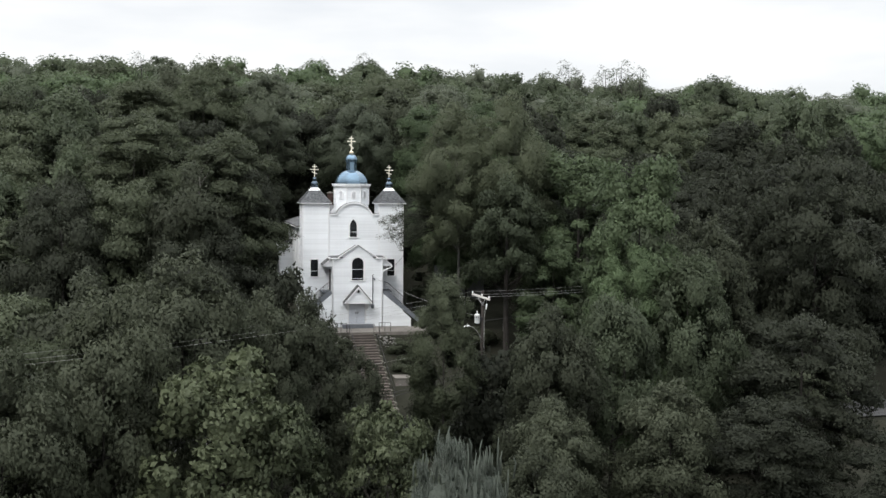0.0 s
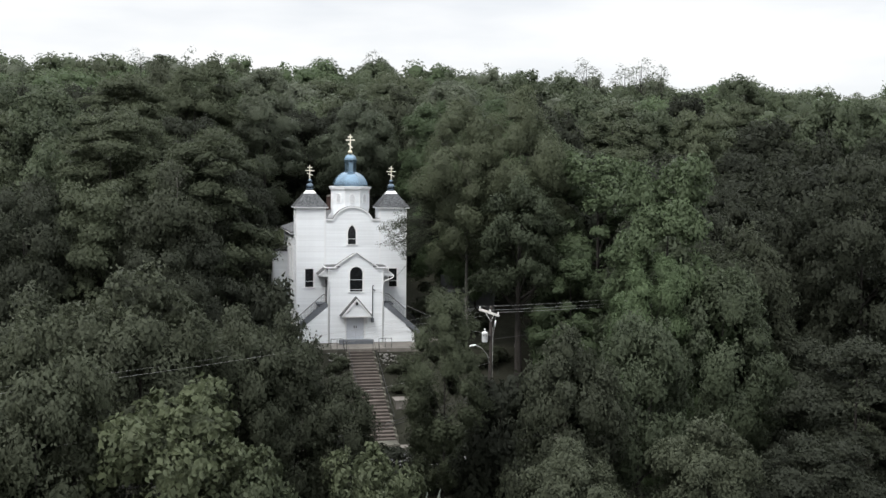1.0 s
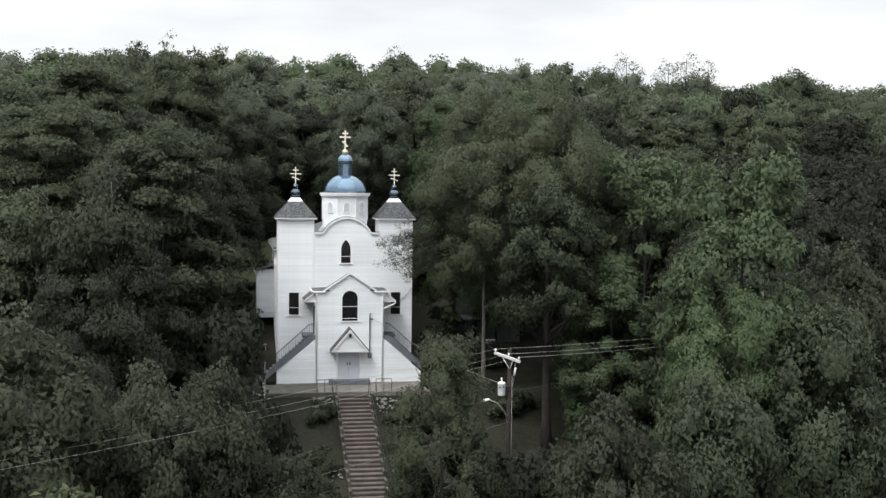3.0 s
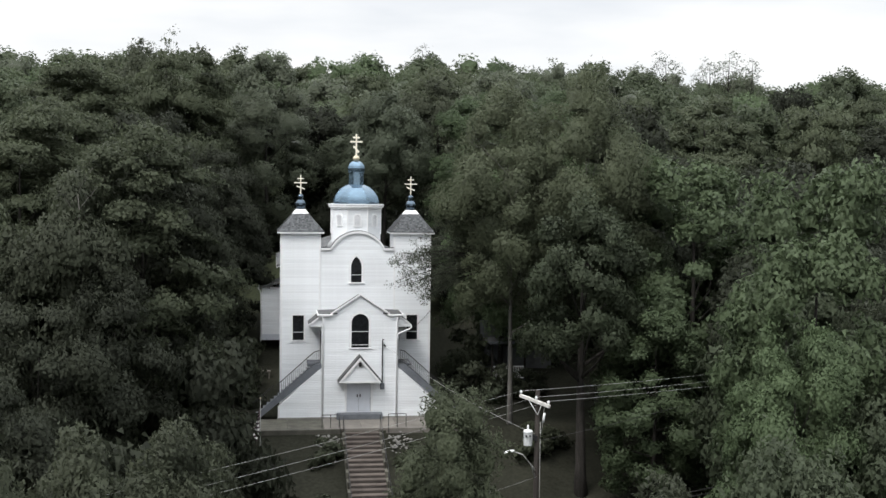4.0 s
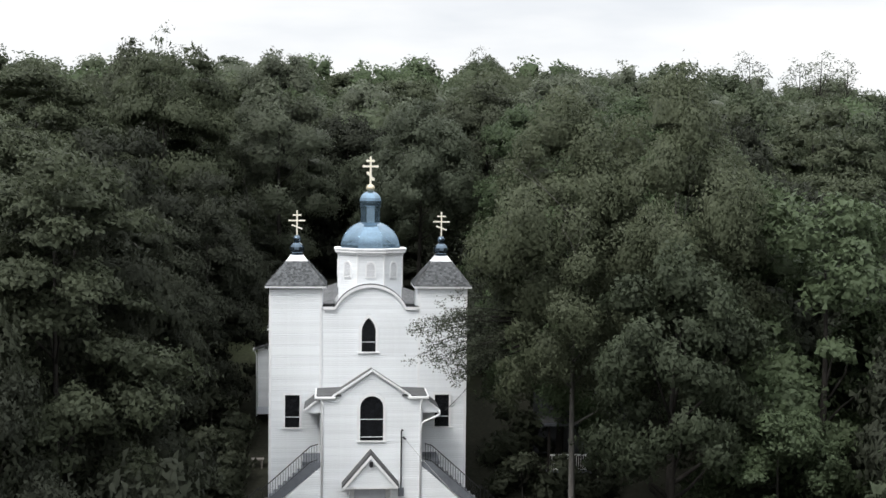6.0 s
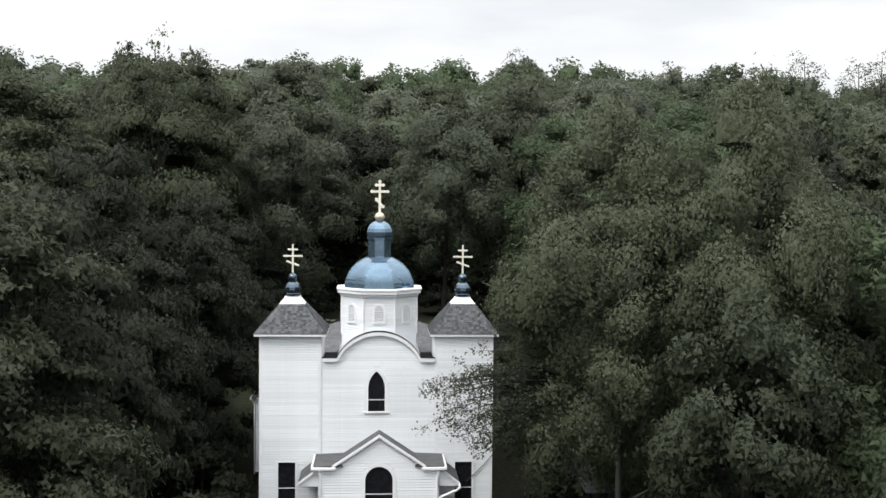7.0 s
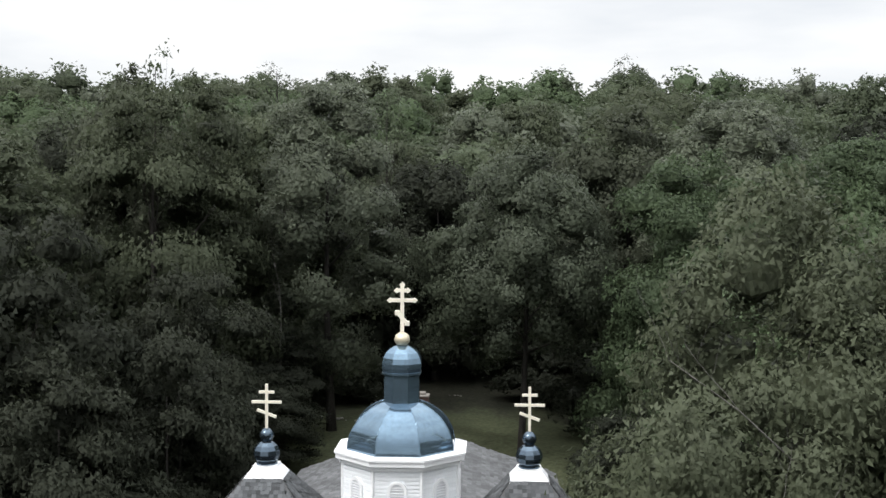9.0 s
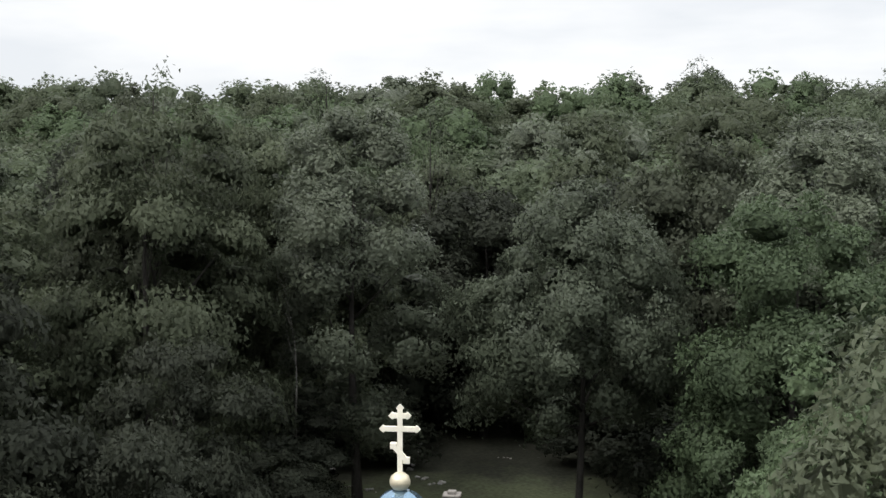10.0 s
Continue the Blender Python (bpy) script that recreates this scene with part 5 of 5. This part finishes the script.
def far_woods():
    """The woods on the hill behind, too many to count: one object."""
    rng = random.Random(9)
    crowns = []
    for k in range(12):
        fine = k < 6
        crowns.append(crown_mesh("far_crown", k % 2, 30 + k, height=14, radius=4.8, low=0.42, tufts=5, leaves=3000 if fine else 2000, size=0.36 if fine else 0.42, flat=0.8, shape=("round", "wide")[k % 2], loose=0.7, lobes=22, lobe=0.38, ball=1, strays=0.05, parts_only=True))
    verts, tris, norms, slots, spots, tries, base = [], [], [], [], [], 0, 0
    while tries < 14000 and len(spots) < 270:
        tries += 1
        y = rng.uniform(60, 160)
        x = rng.uniform(-0.46 * (y + 20) - 8, 0.66 * (y + 107) - 10)
        if any((x - a) ** 2 + (y - b) ** 2 < 7.6 ** 2 for a, b in spots):
            continue
        spots.append((x, y))
        s, a = rng.uniform(0.95, 1.35), rng.uniform(0, 6.28)
        co, idx, nm, sl = crowns[rng.randrange(6) + (0 if y < 112 else 6)]
        h = rng.uniform(0.74, 1.04) + (0.12 if rng.random() < 0.07 else 0)
        rot = np.array([[math.cos(a), -math.sin(a), 0], [math.sin(a), math.cos(a), 0], [0, 0, 1]])
        verts.append((co * (s, s, h)) @ rot.T + (x, y, ground_z(x, y)))
        norms.append(unit(nm / (s, s, h)) @ rot.T)
        tris.append(idx + base)
        slots.append(sl * 5 + rng.choice((0, 0, 0, 1, 1, 2, 3, 4)))
        base += len(co)
    # tone 7 comes first: hill leaves with haze put into their colour
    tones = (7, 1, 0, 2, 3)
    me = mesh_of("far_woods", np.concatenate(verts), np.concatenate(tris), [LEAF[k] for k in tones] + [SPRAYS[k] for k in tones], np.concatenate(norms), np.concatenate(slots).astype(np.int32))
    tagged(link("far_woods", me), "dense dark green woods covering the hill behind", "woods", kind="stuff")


far_woods()


# ---- bare and thin trees ----
def branching(bm, rng, start, way, length, radius, depth):
    """A bare limb that forks."""
    p, pts, rad = Vector(start), [], []
    d = Vector(way).normalized()
    for i in range(5):
        pts.append(p.copy())
        rad.append(radius * (1 - 0.16 * i))
        d = (d + Vector((rng.uniform(-.22, .22), rng.uniform(-.22, .22), rng.uniform(-.05, .2)))).normalized()
        p = p + d * length / 4
    tube(bm, pts, rad, 5)
    if depth:
        for k in (2, 3, 4):
            side = Vector((rng.uniform(-1, 1), rng.uniform(-1, 1), rng.uniform(0.1, 0.9))).normalized()
            branching(bm, rng, pts[k], d * 0.6 + side * 0.8, length * 0.5, rad[k] * 0.6, depth - 1)


def snag(x, y, z0, height, seed):
    rng = random.Random(seed)
    bm = bmesh.new()
    g = ground_z(x, y)
    tube(bm, [(0, 0, -0.5), (0.2, 0.1, (z0 - g) * 0.5), (0.1, 0.2, z0 - g)], [0.08, 0.055, 0.035], 6)
    base = empty("dead_tree", Matrix.Translation((x, y, g)), label="pale bare dead tree among the locusts", category="tree")
    put("trunk", bm, BARK, base)
    bm = bmesh.new()
    branching(bm, rng, (0.1, 0.2, z0 - g - 0.05), (rng.uniform(-.3, .3), 0.0, 1), height, 0.042, 2)
    put("limb", bm, BARK_PALE, base)


for i, (x, y, z0, h) in enumerate(((-14.9, -14.6, 10.8, 3.0), (-8.3, 30.2, 12.5, 4.5))):
    snag(x, y, z0, h, 60 + i)

kind("thin", "sparse thin-crowned tree standing over the woods", "tree", 1, 21, height=16, radius=2.2, low=0.45, leaves=750, size=0.22, flat=0.7, core=0, loose=0.9, girth=0.14, limbs=30, top=0.95)
for i, (x, y, top, r) in enumerate(((-14.6, 31.2, 28.0, 1.8), (73.2, 118.0, 38.8, 3.4), (77.0, 118.0, 37.6, 2.8), (68.6, 117.0, 37.4, 2.6), (60.5, 117.0, 38.2, 3.4), (-24.0, 112.0, 36.6, 3.0), (21.5, 136.0, 40.4, 3.6), (-4.5, 52.0, 28.0, 1.6))):
    tree("thin", x, y, top, r, i * 50)


def tower_branch():
    """The leafy limb of the pale tree that reaches in front of the right-hand tower."""
    rng = np.random.default_rng(5)
    prng = random.Random(5)
    base = empty("tree_limb", Matrix.Translation((6.4, -1.4, 9.55)), label="fine-leaved limb reaching across the tower front", category="branch")
    bm = bmesh.new()
    tips = []
    for k in range(34):
        z = prng.uniform(-2.3, 1.9)
        reach = prng.uniform(1.8, 5.0) * (1 - 0.14 * abs(z - 0.2))
        a = Vector((0.6, prng.uniform(-.4, .4), z * 0.45 + 0.2))
        e = Vector((-reach, prng.uniform(-.9, .9), z - 0.10 * reach))
        mdl = a.lerp(e, 0.5) + Vector((0, 0, prng.uniform(0.1, 0.35)))
        tube(bm, [a, mdl, e], [0.03, 0.018, 0.006], 4)
        for j in range(9):
            f = (j + 3) / 11
            q = a.lerp(mdl, 2 * f) if f < 0.5 else mdl.lerp(e, 2 * f - 1)
            w = q + Vector((prng.uniform(-.5, .1), prng.uniform(-.3, .3), prng.uniform(-.35, .3)))
            tube(bm, [q, w], [0.008, 0.003], 3)
            tips += [q.lerp(w, 0.6), w]
    put("limb", bm, BARK, base)
    tips = np.array([t[:] for t in tips])
    n = 17
    p = np.repeat(tips, n, 0) + rng.normal(size=(len(tips) * n, 3)) * (0.15, 0.15, 0.12)
    nrm = rng.normal(size=p.shape) + (0, -0.3, 0.5)
    nrm /= np.linalg.norm(nrm, axis=1)[:, None]
    t = np.cross(nrm, rng.normal(size=p.shape))
    t /= np.linalg.norm(t, axis=1)[:, None]
    b = np.cross(nrm, t)
    s = rng.uniform(0.035, 0.075, len(p))[:, None]
    v = np.stack([p - t * s, p + b * s * 0.5, p + t * s, p - b * s * 0.5], 1).reshape(-1, 3)
    i = np.arange(len(p))[:, None] * 4
    link("leaves", mesh_of("leaves", v, np.concatenate([i + [0, 2, 1], i + [0, 3, 2]], 1).reshape(-1, 3), [SPRAY]), base)


tower_branch()


def bare_limb(x, y, z, seed, way, length):
    bm = bmesh.new()
    branching(bm, random.Random(seed), (0, 0, 0), way, length, 0.02, 2)
    tagged(put("dead_branch", bm, BARK_PALE, m=Matrix.Translation((x, y, z))), "pale dead branch caught in the tree crown", "branch")


bare_limb(8.6, -4.6, 15.0, 3, (-0.7, -0.3, 0.7), 3.4)
bare_limb(9.4, -4.9, 12.6, 4, (-0.5, -0.4, 0.6), 3.0)


# ---- terrace, steps and street ----
def terrace():
    t = empty("front_terrace", label="worn concrete terrace along the church front", category="terrace", kind="structure")
    x = -6.9
    for w in (2.3, 2.25, 2.3, 2.2, 2.3, 2.3):
        put("paving_slab", boxed(x, x + w - 0.008, -2.5, 0.80, -0.9, -0.575 + 0.01 * math.sin(x * 3), bevel=0.012), DARK_CONCRETE if x < -3.0 else CONCRETE, t)
        x += w
    put("terrace_edge", boxed(-6.9, -1.3, -2.72, -2.505, -1.5, -0.57, bevel=0.02), DARK_CONCRETE, t)
    put("terrace_edge", boxed(1.42, 6.9, -2.72, -2.505, -1.5, -0.55, bevel=0.02), CONCRETE, t)
    put("foundation", boxed(-5.2, 5.0, 0.74, 0.80, -0.62, -0.5), STONE, t)


terrace()


def front_steps():
    t = empty("front_steps", label="long flight of worn concrete steps down to the street", category="steps")
    n, y0, z0, run, rise = 28, -2.55, -0.58, 0.452, 0.175
    rng = random.Random(2)
    for i in range(n):
        y, z = y0 - i * run, z0 - i * rise
        skew = rng.uniform(-0.012, 0.012)
        step = put("step", boxed(-1.13, 0.95, y - run - 0.03, y, z - rise - 0.16, z - rise + skew * 0.5, bevel=0.015), STEP_TREAD, t)
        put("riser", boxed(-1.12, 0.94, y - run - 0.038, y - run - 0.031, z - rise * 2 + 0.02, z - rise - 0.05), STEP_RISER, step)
    for sx, x0, x1 in ((-1, -1.30, -1.13), (1, 0.96, 1.14)):
        for i in range(0, n, 2):
            y, z = y0 - i * run, z0 - i * rise
            put("kerb", boxed(x0, x1, y - run * 2, y - 0.004, z - rise * 2 - 0.6, z - rise - 0.02, bevel=0.015), DARK_CONCRETE, t)
    for x in (-1.22, 1.05):
        pts = [(x, y0 - 0.1 - i * run, z0 - i * rise + 0.82) for i in range(0, n, 4)]
        put("handrail", tube(bmesh.new(), pts, 0.022, 6), IRON, t)
        for i in range(0, n, 4):
            put("rail_post", tube(bmesh.new(), [(x, y0 - 0.1 - i * run, z0 - i * rise - 0.25), (x, y0 - 0.1 - i * run, z0 - i * rise + 0.82)], 0.02, 6), IRON, t)
    bottom = z0 - n * rise
    put("foot_slab", boxed(-0.9, 1.0, y0 - n * run - 1.5, y0 - n * run - 0.02, bottom - 0.5, bottom - rise * 0.7, bevel=0.02), DARK_CONCRETE, t)


front_steps()


def terrace_rail(x0, x1):
    t = empty("terrace_railing", label="low black iron railing beside the steps", category="railing")
    for x in (x0, (x0 + x1) / 2, x1):
        put("post", tube(bmesh.new(), [(x, -2.3, -0.62), (x, -2.3, 0.25)], 0.022, 6), IRON, t)
    put("rail", tube(bmesh.new(), [(x0, -2.3, 0.25), (x1, -2.3, 0.25)], 0.022, 6), IRON, t)
    put("brace", tube(bmesh.new(), [(x1 if x0 < 0 else x0, -2.3, 0.25), ((x1 + 0.05) if x0 < 0 else (x0 - 0.05), -3.0, -0.75)], 0.02, 6), IRON, t)


terrace_rail(-2.5, -1.45)
terrace_rail(1.6, 2.7)


def stones(name, spots, label, seed, size):
    """Rough field stones, each a part of the pile."""
    rng = random.Random(seed)
    t = empty(name, label=label, category="stones")
    shapes = []
    for k in range(4):
        bm = bmesh.new()
        bmesh.ops.create_icosphere(bm, subdivisions=1, radius=1)
        for v in bm.verts:
            v.co *= 1 + 0.45 * noise.noise(v.co * 1.9 + Vector((k * 7, 0, 0)))
            v.co.z *= 0.6
        me = bpy.data.meshes.new("stone")
        bm.to_mesh(me)
        bm.free()
        me.materials.append(STONE)
        shapes.append(me)
    for x, y, n, sx, sy, lift in spots:
        for _ in range(n):
            px, py = x + rng.uniform(-sx, sx), y + rng.uniform(-sy, sy)
            s = size * rng.uniform(0.5, 1.3)
            link("stone", rng.choice(shapes), t, m=pose(px, py, ground_z(px, py) + lift * rng.random() + s * 0.1, 0, 0, rng.uniform(0, 360)) @ Matrix.Diagonal((s, s * rng.uniform(0.7, 1.1), s, 1)))


stones("rock_border", [(-2.2, -3.5, 40, 0.7, 0.45, 0.25), (2.2, -3.9, 60, 0.7, 0.9, 0.3), (2.4, -10.6, 16, 0.6, 0.5, 0.2), (-2.2, -11.4, 12, 0.6, 0.4, 0.2)], "pale rubble stones bordering the front steps", 1, 0.09)
stones("rock_pile", [(-7.5, 36.4, 6, 0.6, 0.15, 0.05), (-6.2, 36.0, 6, 0.6, 0.15, 0.05), (-4.9, 35.6, 5, 0.6, 0.12, 0.05), (-4.3, 42.2, 22, 0.10, 3.1, 0.06), (-3.6, 38.1, 7, 0.4, 0.2, 0.05), (-2.7, 37.4, 6, 0.4, 0.2, 0.05), (-8.2, 39.5, 9, 0.5, 0.9, 0.1), (0.35, 42.0, 5, 0.5, 0.12, 0.05), (-6.1, 46.2, 1, 0.1, 0.1, 0.1)], "rows of small pale stones edging bare earth behind the lawn", 2, 0.12)


def planting_wall():
    t = empty("retaining_wall", label="short concrete retaining wall beside the steps", category="wall", kind="structure")
    put("wall_block", boxed(1.6, 3.0, -11.0, -9.4, -5.2, -3.55, bevel=0.03), CONCRETE, t)
    put("wall_cap", boxed(1.55, 3.05, -11.05, -9.35, -3.55, -3.45, bevel=0.02), CONCRETE, t)


planting_wall()

put_pad = boxed(6.0, 7.3, -0.3, 1.3, -0.9, -0.28, bevel=0.03)
tagged(put("concrete_pad", put_pad, CONCRETE), "tan concrete block beside the stair foot", "block", kind="structure")


def road():
    bm = bmesh.new()
    rows = []
    for i in range(41):
        x = -60 + i * 3.0
        y = -20.4 + 0.04 * x
        rows.append([bm.verts.new((x, y + dy, dz - 6.0)) for dy, dz in ((-3.2, 0.03), (-3.0, 0.10), (0, 0.15), (3.0, 0.10), (3.2, 0.03))])
    for a, b in zip(rows, rows[1:]):
        for k in range(4):
            bm.faces.new((a[k], b[k], b[k + 1], a[k + 1])).smooth = True
    tagged(put("road", bm, ASPHALT), "narrow worn grey asphalt street below the church", "road", kind="structure")
    bm = bmesh.new()
    for i in range(20):
        box(bm, -30 + i * 3, -27.03 + i * 3, -16.9 + 0.04 * (-30 + i * 3), -16.0 + 0.04 * (-30 + i * 3), -6.3, -5.78)
    tagged(put("pavement", bm, CONCRETE), "cracked concrete pavement along the street", "pavement", kind="structure")


road()


# ---- utility pole, lamp and wires ----
PX, PY = 6.45, -21.5


def utility_pole():
    g = -6.1
    t = empty("utility_pole", label="weathered wooden utility pole with crossarm and transformer", category="utility pole")
    put("pole", tube(bmesh.new(), [(PX, PY, g - 0.5), (PX, PY, -0.5), (PX + 0.03, PY, 5.05)], [0.15, 0.125, 0.10], 12), POLE_WOOD, t)
    a, b = Vector((PX - 0.62, PY + 0.53, 4.77)), Vector((PX + 0.56, PY - 0.48, 4.41))
    d = (b - a).normalized()
    bm = boxed(-(b - a).length / 2, (b - a).length / 2, -0.06, 0.06, -0.075, 0.075, bevel=0.012)
    bm.transform(Matrix.Translation((a + b) / 2 + Vector((-0.10, -0.13, 0))) @ d.to_track_quat("X", "Z").to_matrix().to_4x4())
    arm = put("crossarm", bm, ARM_WOOD, t, "bleached wooden crossarm")
    for f in (0.04, 0.55, 0.95):
        p = a.lerp(b, f) + Vector((-0.1, -0.13, 0.07))
        put("insulator", turned(bmesh.new(), [(0.02, 0), (0.03, 0.04), (0.06, 0.07), (0.06, 0.12), (0.04, 0.16), (0.02, 0.18)], 10), ENAMEL, arm, m=Matrix.Translation(p))
    for f in (0.30, 0.72):
        put("brace", tube(bmesh.new(), [a.lerp(b, f) + Vector((-0.1, -0.13, -0.06)), (PX, PY - 0.14, 3.95)], 0.018, 5), ENAMEL, t)
    tx, ty = PX - 0.42, PY - 0.10
    can = put("transformer", turned(bmesh.new(), [(0.05, 2.52), (0.19, 2.54), (0.205, 2.58), (0.205, 3.14), (0.22, 3.16), (0.22, 3.20), (0.17, 3.25), (0.07, 3.28)], 18, tx, ty, smooth=True), ENAMEL, t, "white cylindrical transformer")
    put("bushing", turned(bmesh.new(), [(0.04, 3.27), (0.055, 3.31), (0.04, 3.36), (0.055, 3.40), (0.035, 3.47), (0.02, 3.50)], 10, tx, ty), ENAMEL, can)
    put("mount", boxed(tx + 0.16, PX, ty - 0.05, ty + 0.05, 2.75, 3.0), IRON, can)
    for k in (0.0, 0.22):
        put("terminal", boxed(tx - 0.16 + k * 0.8, tx - 0.11 + k * 0.8, ty - 0.28, ty - 0.17, 2.98, 3.05), IRON, can)
    put("fuse", tube(bmesh.new(), [(PX + 0.30, PY - 0.25, 4.05), (PX + 0.24, PY - 0.25, 3.62)], 0.055, 8), ENAMEL, t)
    put("fuse_lead", tube(bmesh.new(), [(PX + 0.28, PY - 0.25, 4.3), (PX + 0.22, PY - 0.2, 3.4), (PX + 0.12, PY - 0.14, 2.8)], 0.012, 5), WIRE, t)
    put("ground_wire", tube(bmesh.new(), [(PX + 0.16, PY - 0.06, 3.6), (PX + 0.17, PY - 0.06, -4)], 0.012, 5), WIRE, t)
    lamp = empty_part("street_lamp", t, "cobra-head street lamp on a curved arm")
    put("lamp_arm", tube(bmesh.new(), [(PX - 0.08, PY - 0.12, 1.05), (PX - 0.30, PY - 0.32, 1.70), (PX - 0.75, PY - 0.5, 2.22), (PX - 1.15, PY - 0.6, 2.38)], 0.024, 8), WIRE, lamp)
    put("lamp_brace", tube(bmesh.new(), [(PX - 0.08, PY - 0.12, 1.40), (PX - 0.36, PY - 0.34, 1.76)], 0.02, 6), ENAMEL, lamp)
    head = turned(bmesh.new(), [(0.03, -0.36), (0.10, -0.30), (0.13, -0.1), (0.11, 0.15), (0.07, 0.32), (0.03, 0.36)], 12, smooth=True)
    head.transform(pose(PX - 1.40, PY - 0.66, 2.40, 0, 82, 20) @ Matrix.Diagonal((0.55, 0.9, 0.75, 1)))
    put("lamp_head", head, ENAMEL, lamp)


utility_pole()


def cable(a, b, sag, r, mat, name="overhead_wire", label="thin overhead power line along the street"):
    a, b = Vector(a), Vector(b)
    pts = [a.lerp(b, i / 24) - Vector((0, 0, sag * 4 * (i / 24) * (1 - i / 24))) for i in range(25)]
    tagged(put(name, tube(bmesh.new(), pts, r, 5), mat), label, "cable", group="overhead wires")


for f, dz in ((0.04, 0.22), (0.55, 0.20), (0.95, 0.22)):
    p = Vector((PX - 0.72, PY + 0.40, 4.77)).lerp(Vector((PX + 0.46, PY - 0.61, 4.41)), f) + Vector((0, 0, dz))
    cable(p, (-31 + 1.4 * f, -55.0 - 1.2 * f, 5.4 - 0.3 * f), 0.5, 0.0055, WIRE)
    cable(p, (46 + 1.4 * f, -3.0 - 1.2 * f, 6.4 - 0.3 * f), 0.7, 0.0075, WIRE)
cable((PX, PY - 0.15, 1.1), (-31, -55.5, 2.6), 0.6, 0.005, WIRE)
for z in (-0.9, -1.15):
    cable((PX, PY - 0.17, z), (46, -3.5, z + 2.2), 0.8, 0.028, WIRE_DARK, label="thick dark telephone cable along the street")
    cable((PX, PY - 0.17, z), (-31, -56, z + 0.8), 0.7, 0.022, WIRE_DARK, label="thick dark telephone cable along the street")
cable((PX, PY, 3.0), (1.62, -0.24, 4.22), 0.35, 0.010, WIRE, label="thin service cable from pole to church mast")
cable((PX, PY, 2.7), (34, 2.0, 3.5), 0.5, 0.010, WIRE_DARK, label="thin dark service cable")
cable((4.88, 2.88, 6.15), (3.75, 2.86, 5.0), 0.05, 0.014, WIRE_DARK, "wall_conduit", "grey conduit on the tower front")


def flagpole():
    x, y = -6.2, -7.4
    t = empty("flagpole", label="thin grey flagpole with a drooping striped flag", category="flagpole")
    g = ground_z(x, y)
    put("pole", tube(bmesh.new(), [(x, y, g - 0.3), (x, y, 2.25)], [0.03, 0.02], 8), WIRE, t)
    put("finial", turned(bmesh.new(), [(0.01, 2.22), (0.05, 2.28), (0.01, 2.36)], 8, x, y), GOLD, t)
    bm = bmesh.new()
    n, m = 14, 26
    grid = []
    for j in range(m + 1):
        row = []
        for i in range(n + 1):
            u, v = i / n, j / m
            fold = 0.10 * math.sin(u * 9 + v * 3)
            row.append(bm.verts.new((x - 0.02 - 0.32 * u * (0.6 + 0.4 * math.sin(v * 2.5)) + 0.05 * math.sin(v * 7), y + fold * (0.3 + u), 1.75 - 1.5 * v - 0.45 * u)))
        grid.append(row)
    for j in range(m):
        for i in range(n):
            f = bm.faces.new((grid[j][i], grid[j][i + 1], grid[j + 1][i + 1], grid[j + 1][i]))
            f.smooth = True
            f.material_index = 1 if (j + i // 2) // 2 % 2 or (j < 9 and i < 7) else 0
    put("flag", bm, [FLAG_LIGHT, FLAG_DARK], t, "drooping flag with dark and pale stripes")


flagpole()


def neighbour_porch():
    t = empty("neighbour_house", label="white porch of a house half hidden by trees", category="house")
    x0, x1, y = 10.1, 12.5, 8.0
    g = ground_z(11, 9) - 0.6
    put("wall", boxed(9.6, 15.0, 10.2, 10.4, g, 4.6), material("dull_house_siding", (0.10, 0.105, 0.11), 0.8), t)
    put("deck", boxed(x0 - 0.1, x1 + 0.1, y - 0.05, 10.19, 0.42, 0.58), GREY_PAINT, t)
    put("deck_skirt", boxed(x0 - 0.1, x1 + 0.1, y + 0.02, y + 0.10, g, 0.41), TAR, t)
    put("handrail", boxed(x0, x1, y - 0.03, y + 0.03, 1.46, 1.54), TRIM, t)
    put("bottom_rail", boxed(x0, x1, y - 0.02, y + 0.02, 0.66, 0.72), TRIM, t)
    for i in range(19):
        x = x0 + 0.06 + i * (x1 - x0 - 0.12) / 18
        put("baluster", boxed(x - 0.02, x + 0.02, y - 0.018, y + 0.018, 0.73, 1.455), TRIM, t)
    for x in (x0, x1):
        put("porch_post", boxed(x - 0.06, x + 0.06, y - 0.06, y + 0.06, 0.585, 3.2), POLE_WOOD, t)
    put("porch_roof", prism(bmesh.new(), [(x0 - 0.3, 3.2), (x1 + 0.3, 3.2), (x1 + 0.3, 3.36), (x0 - 0.3, 3.36)], y - 0.3, 10.18), SHINGLE_BASE, t)
    put("fascia", boxed(x0 - 0.3, x1 + 0.3, y - 0.35, y - 0.302, 3.18, 3.36), GREY_PAINT, t)


neighbour_porch()


def bench():
    t = empty("garden_bench", label="pale garden bench beside the church wall", category="bench")
    x, y = -6.0, 9.0
    g = ground_z(x, y)
    for dx in (-0.24, 0.24):
        put("leg", boxed(x + dx - 0.04, x + dx + 0.04, y - 0.2, y + 0.2, g - 0.2, g + 0.42), CONCRETE, t)
    put("seat", boxed(x - 0.34, x + 0.34, y - 0.24, y + 0.24, g + 0.42, g + 0.48, bevel=0.01), CONCRETE, t)


bench()
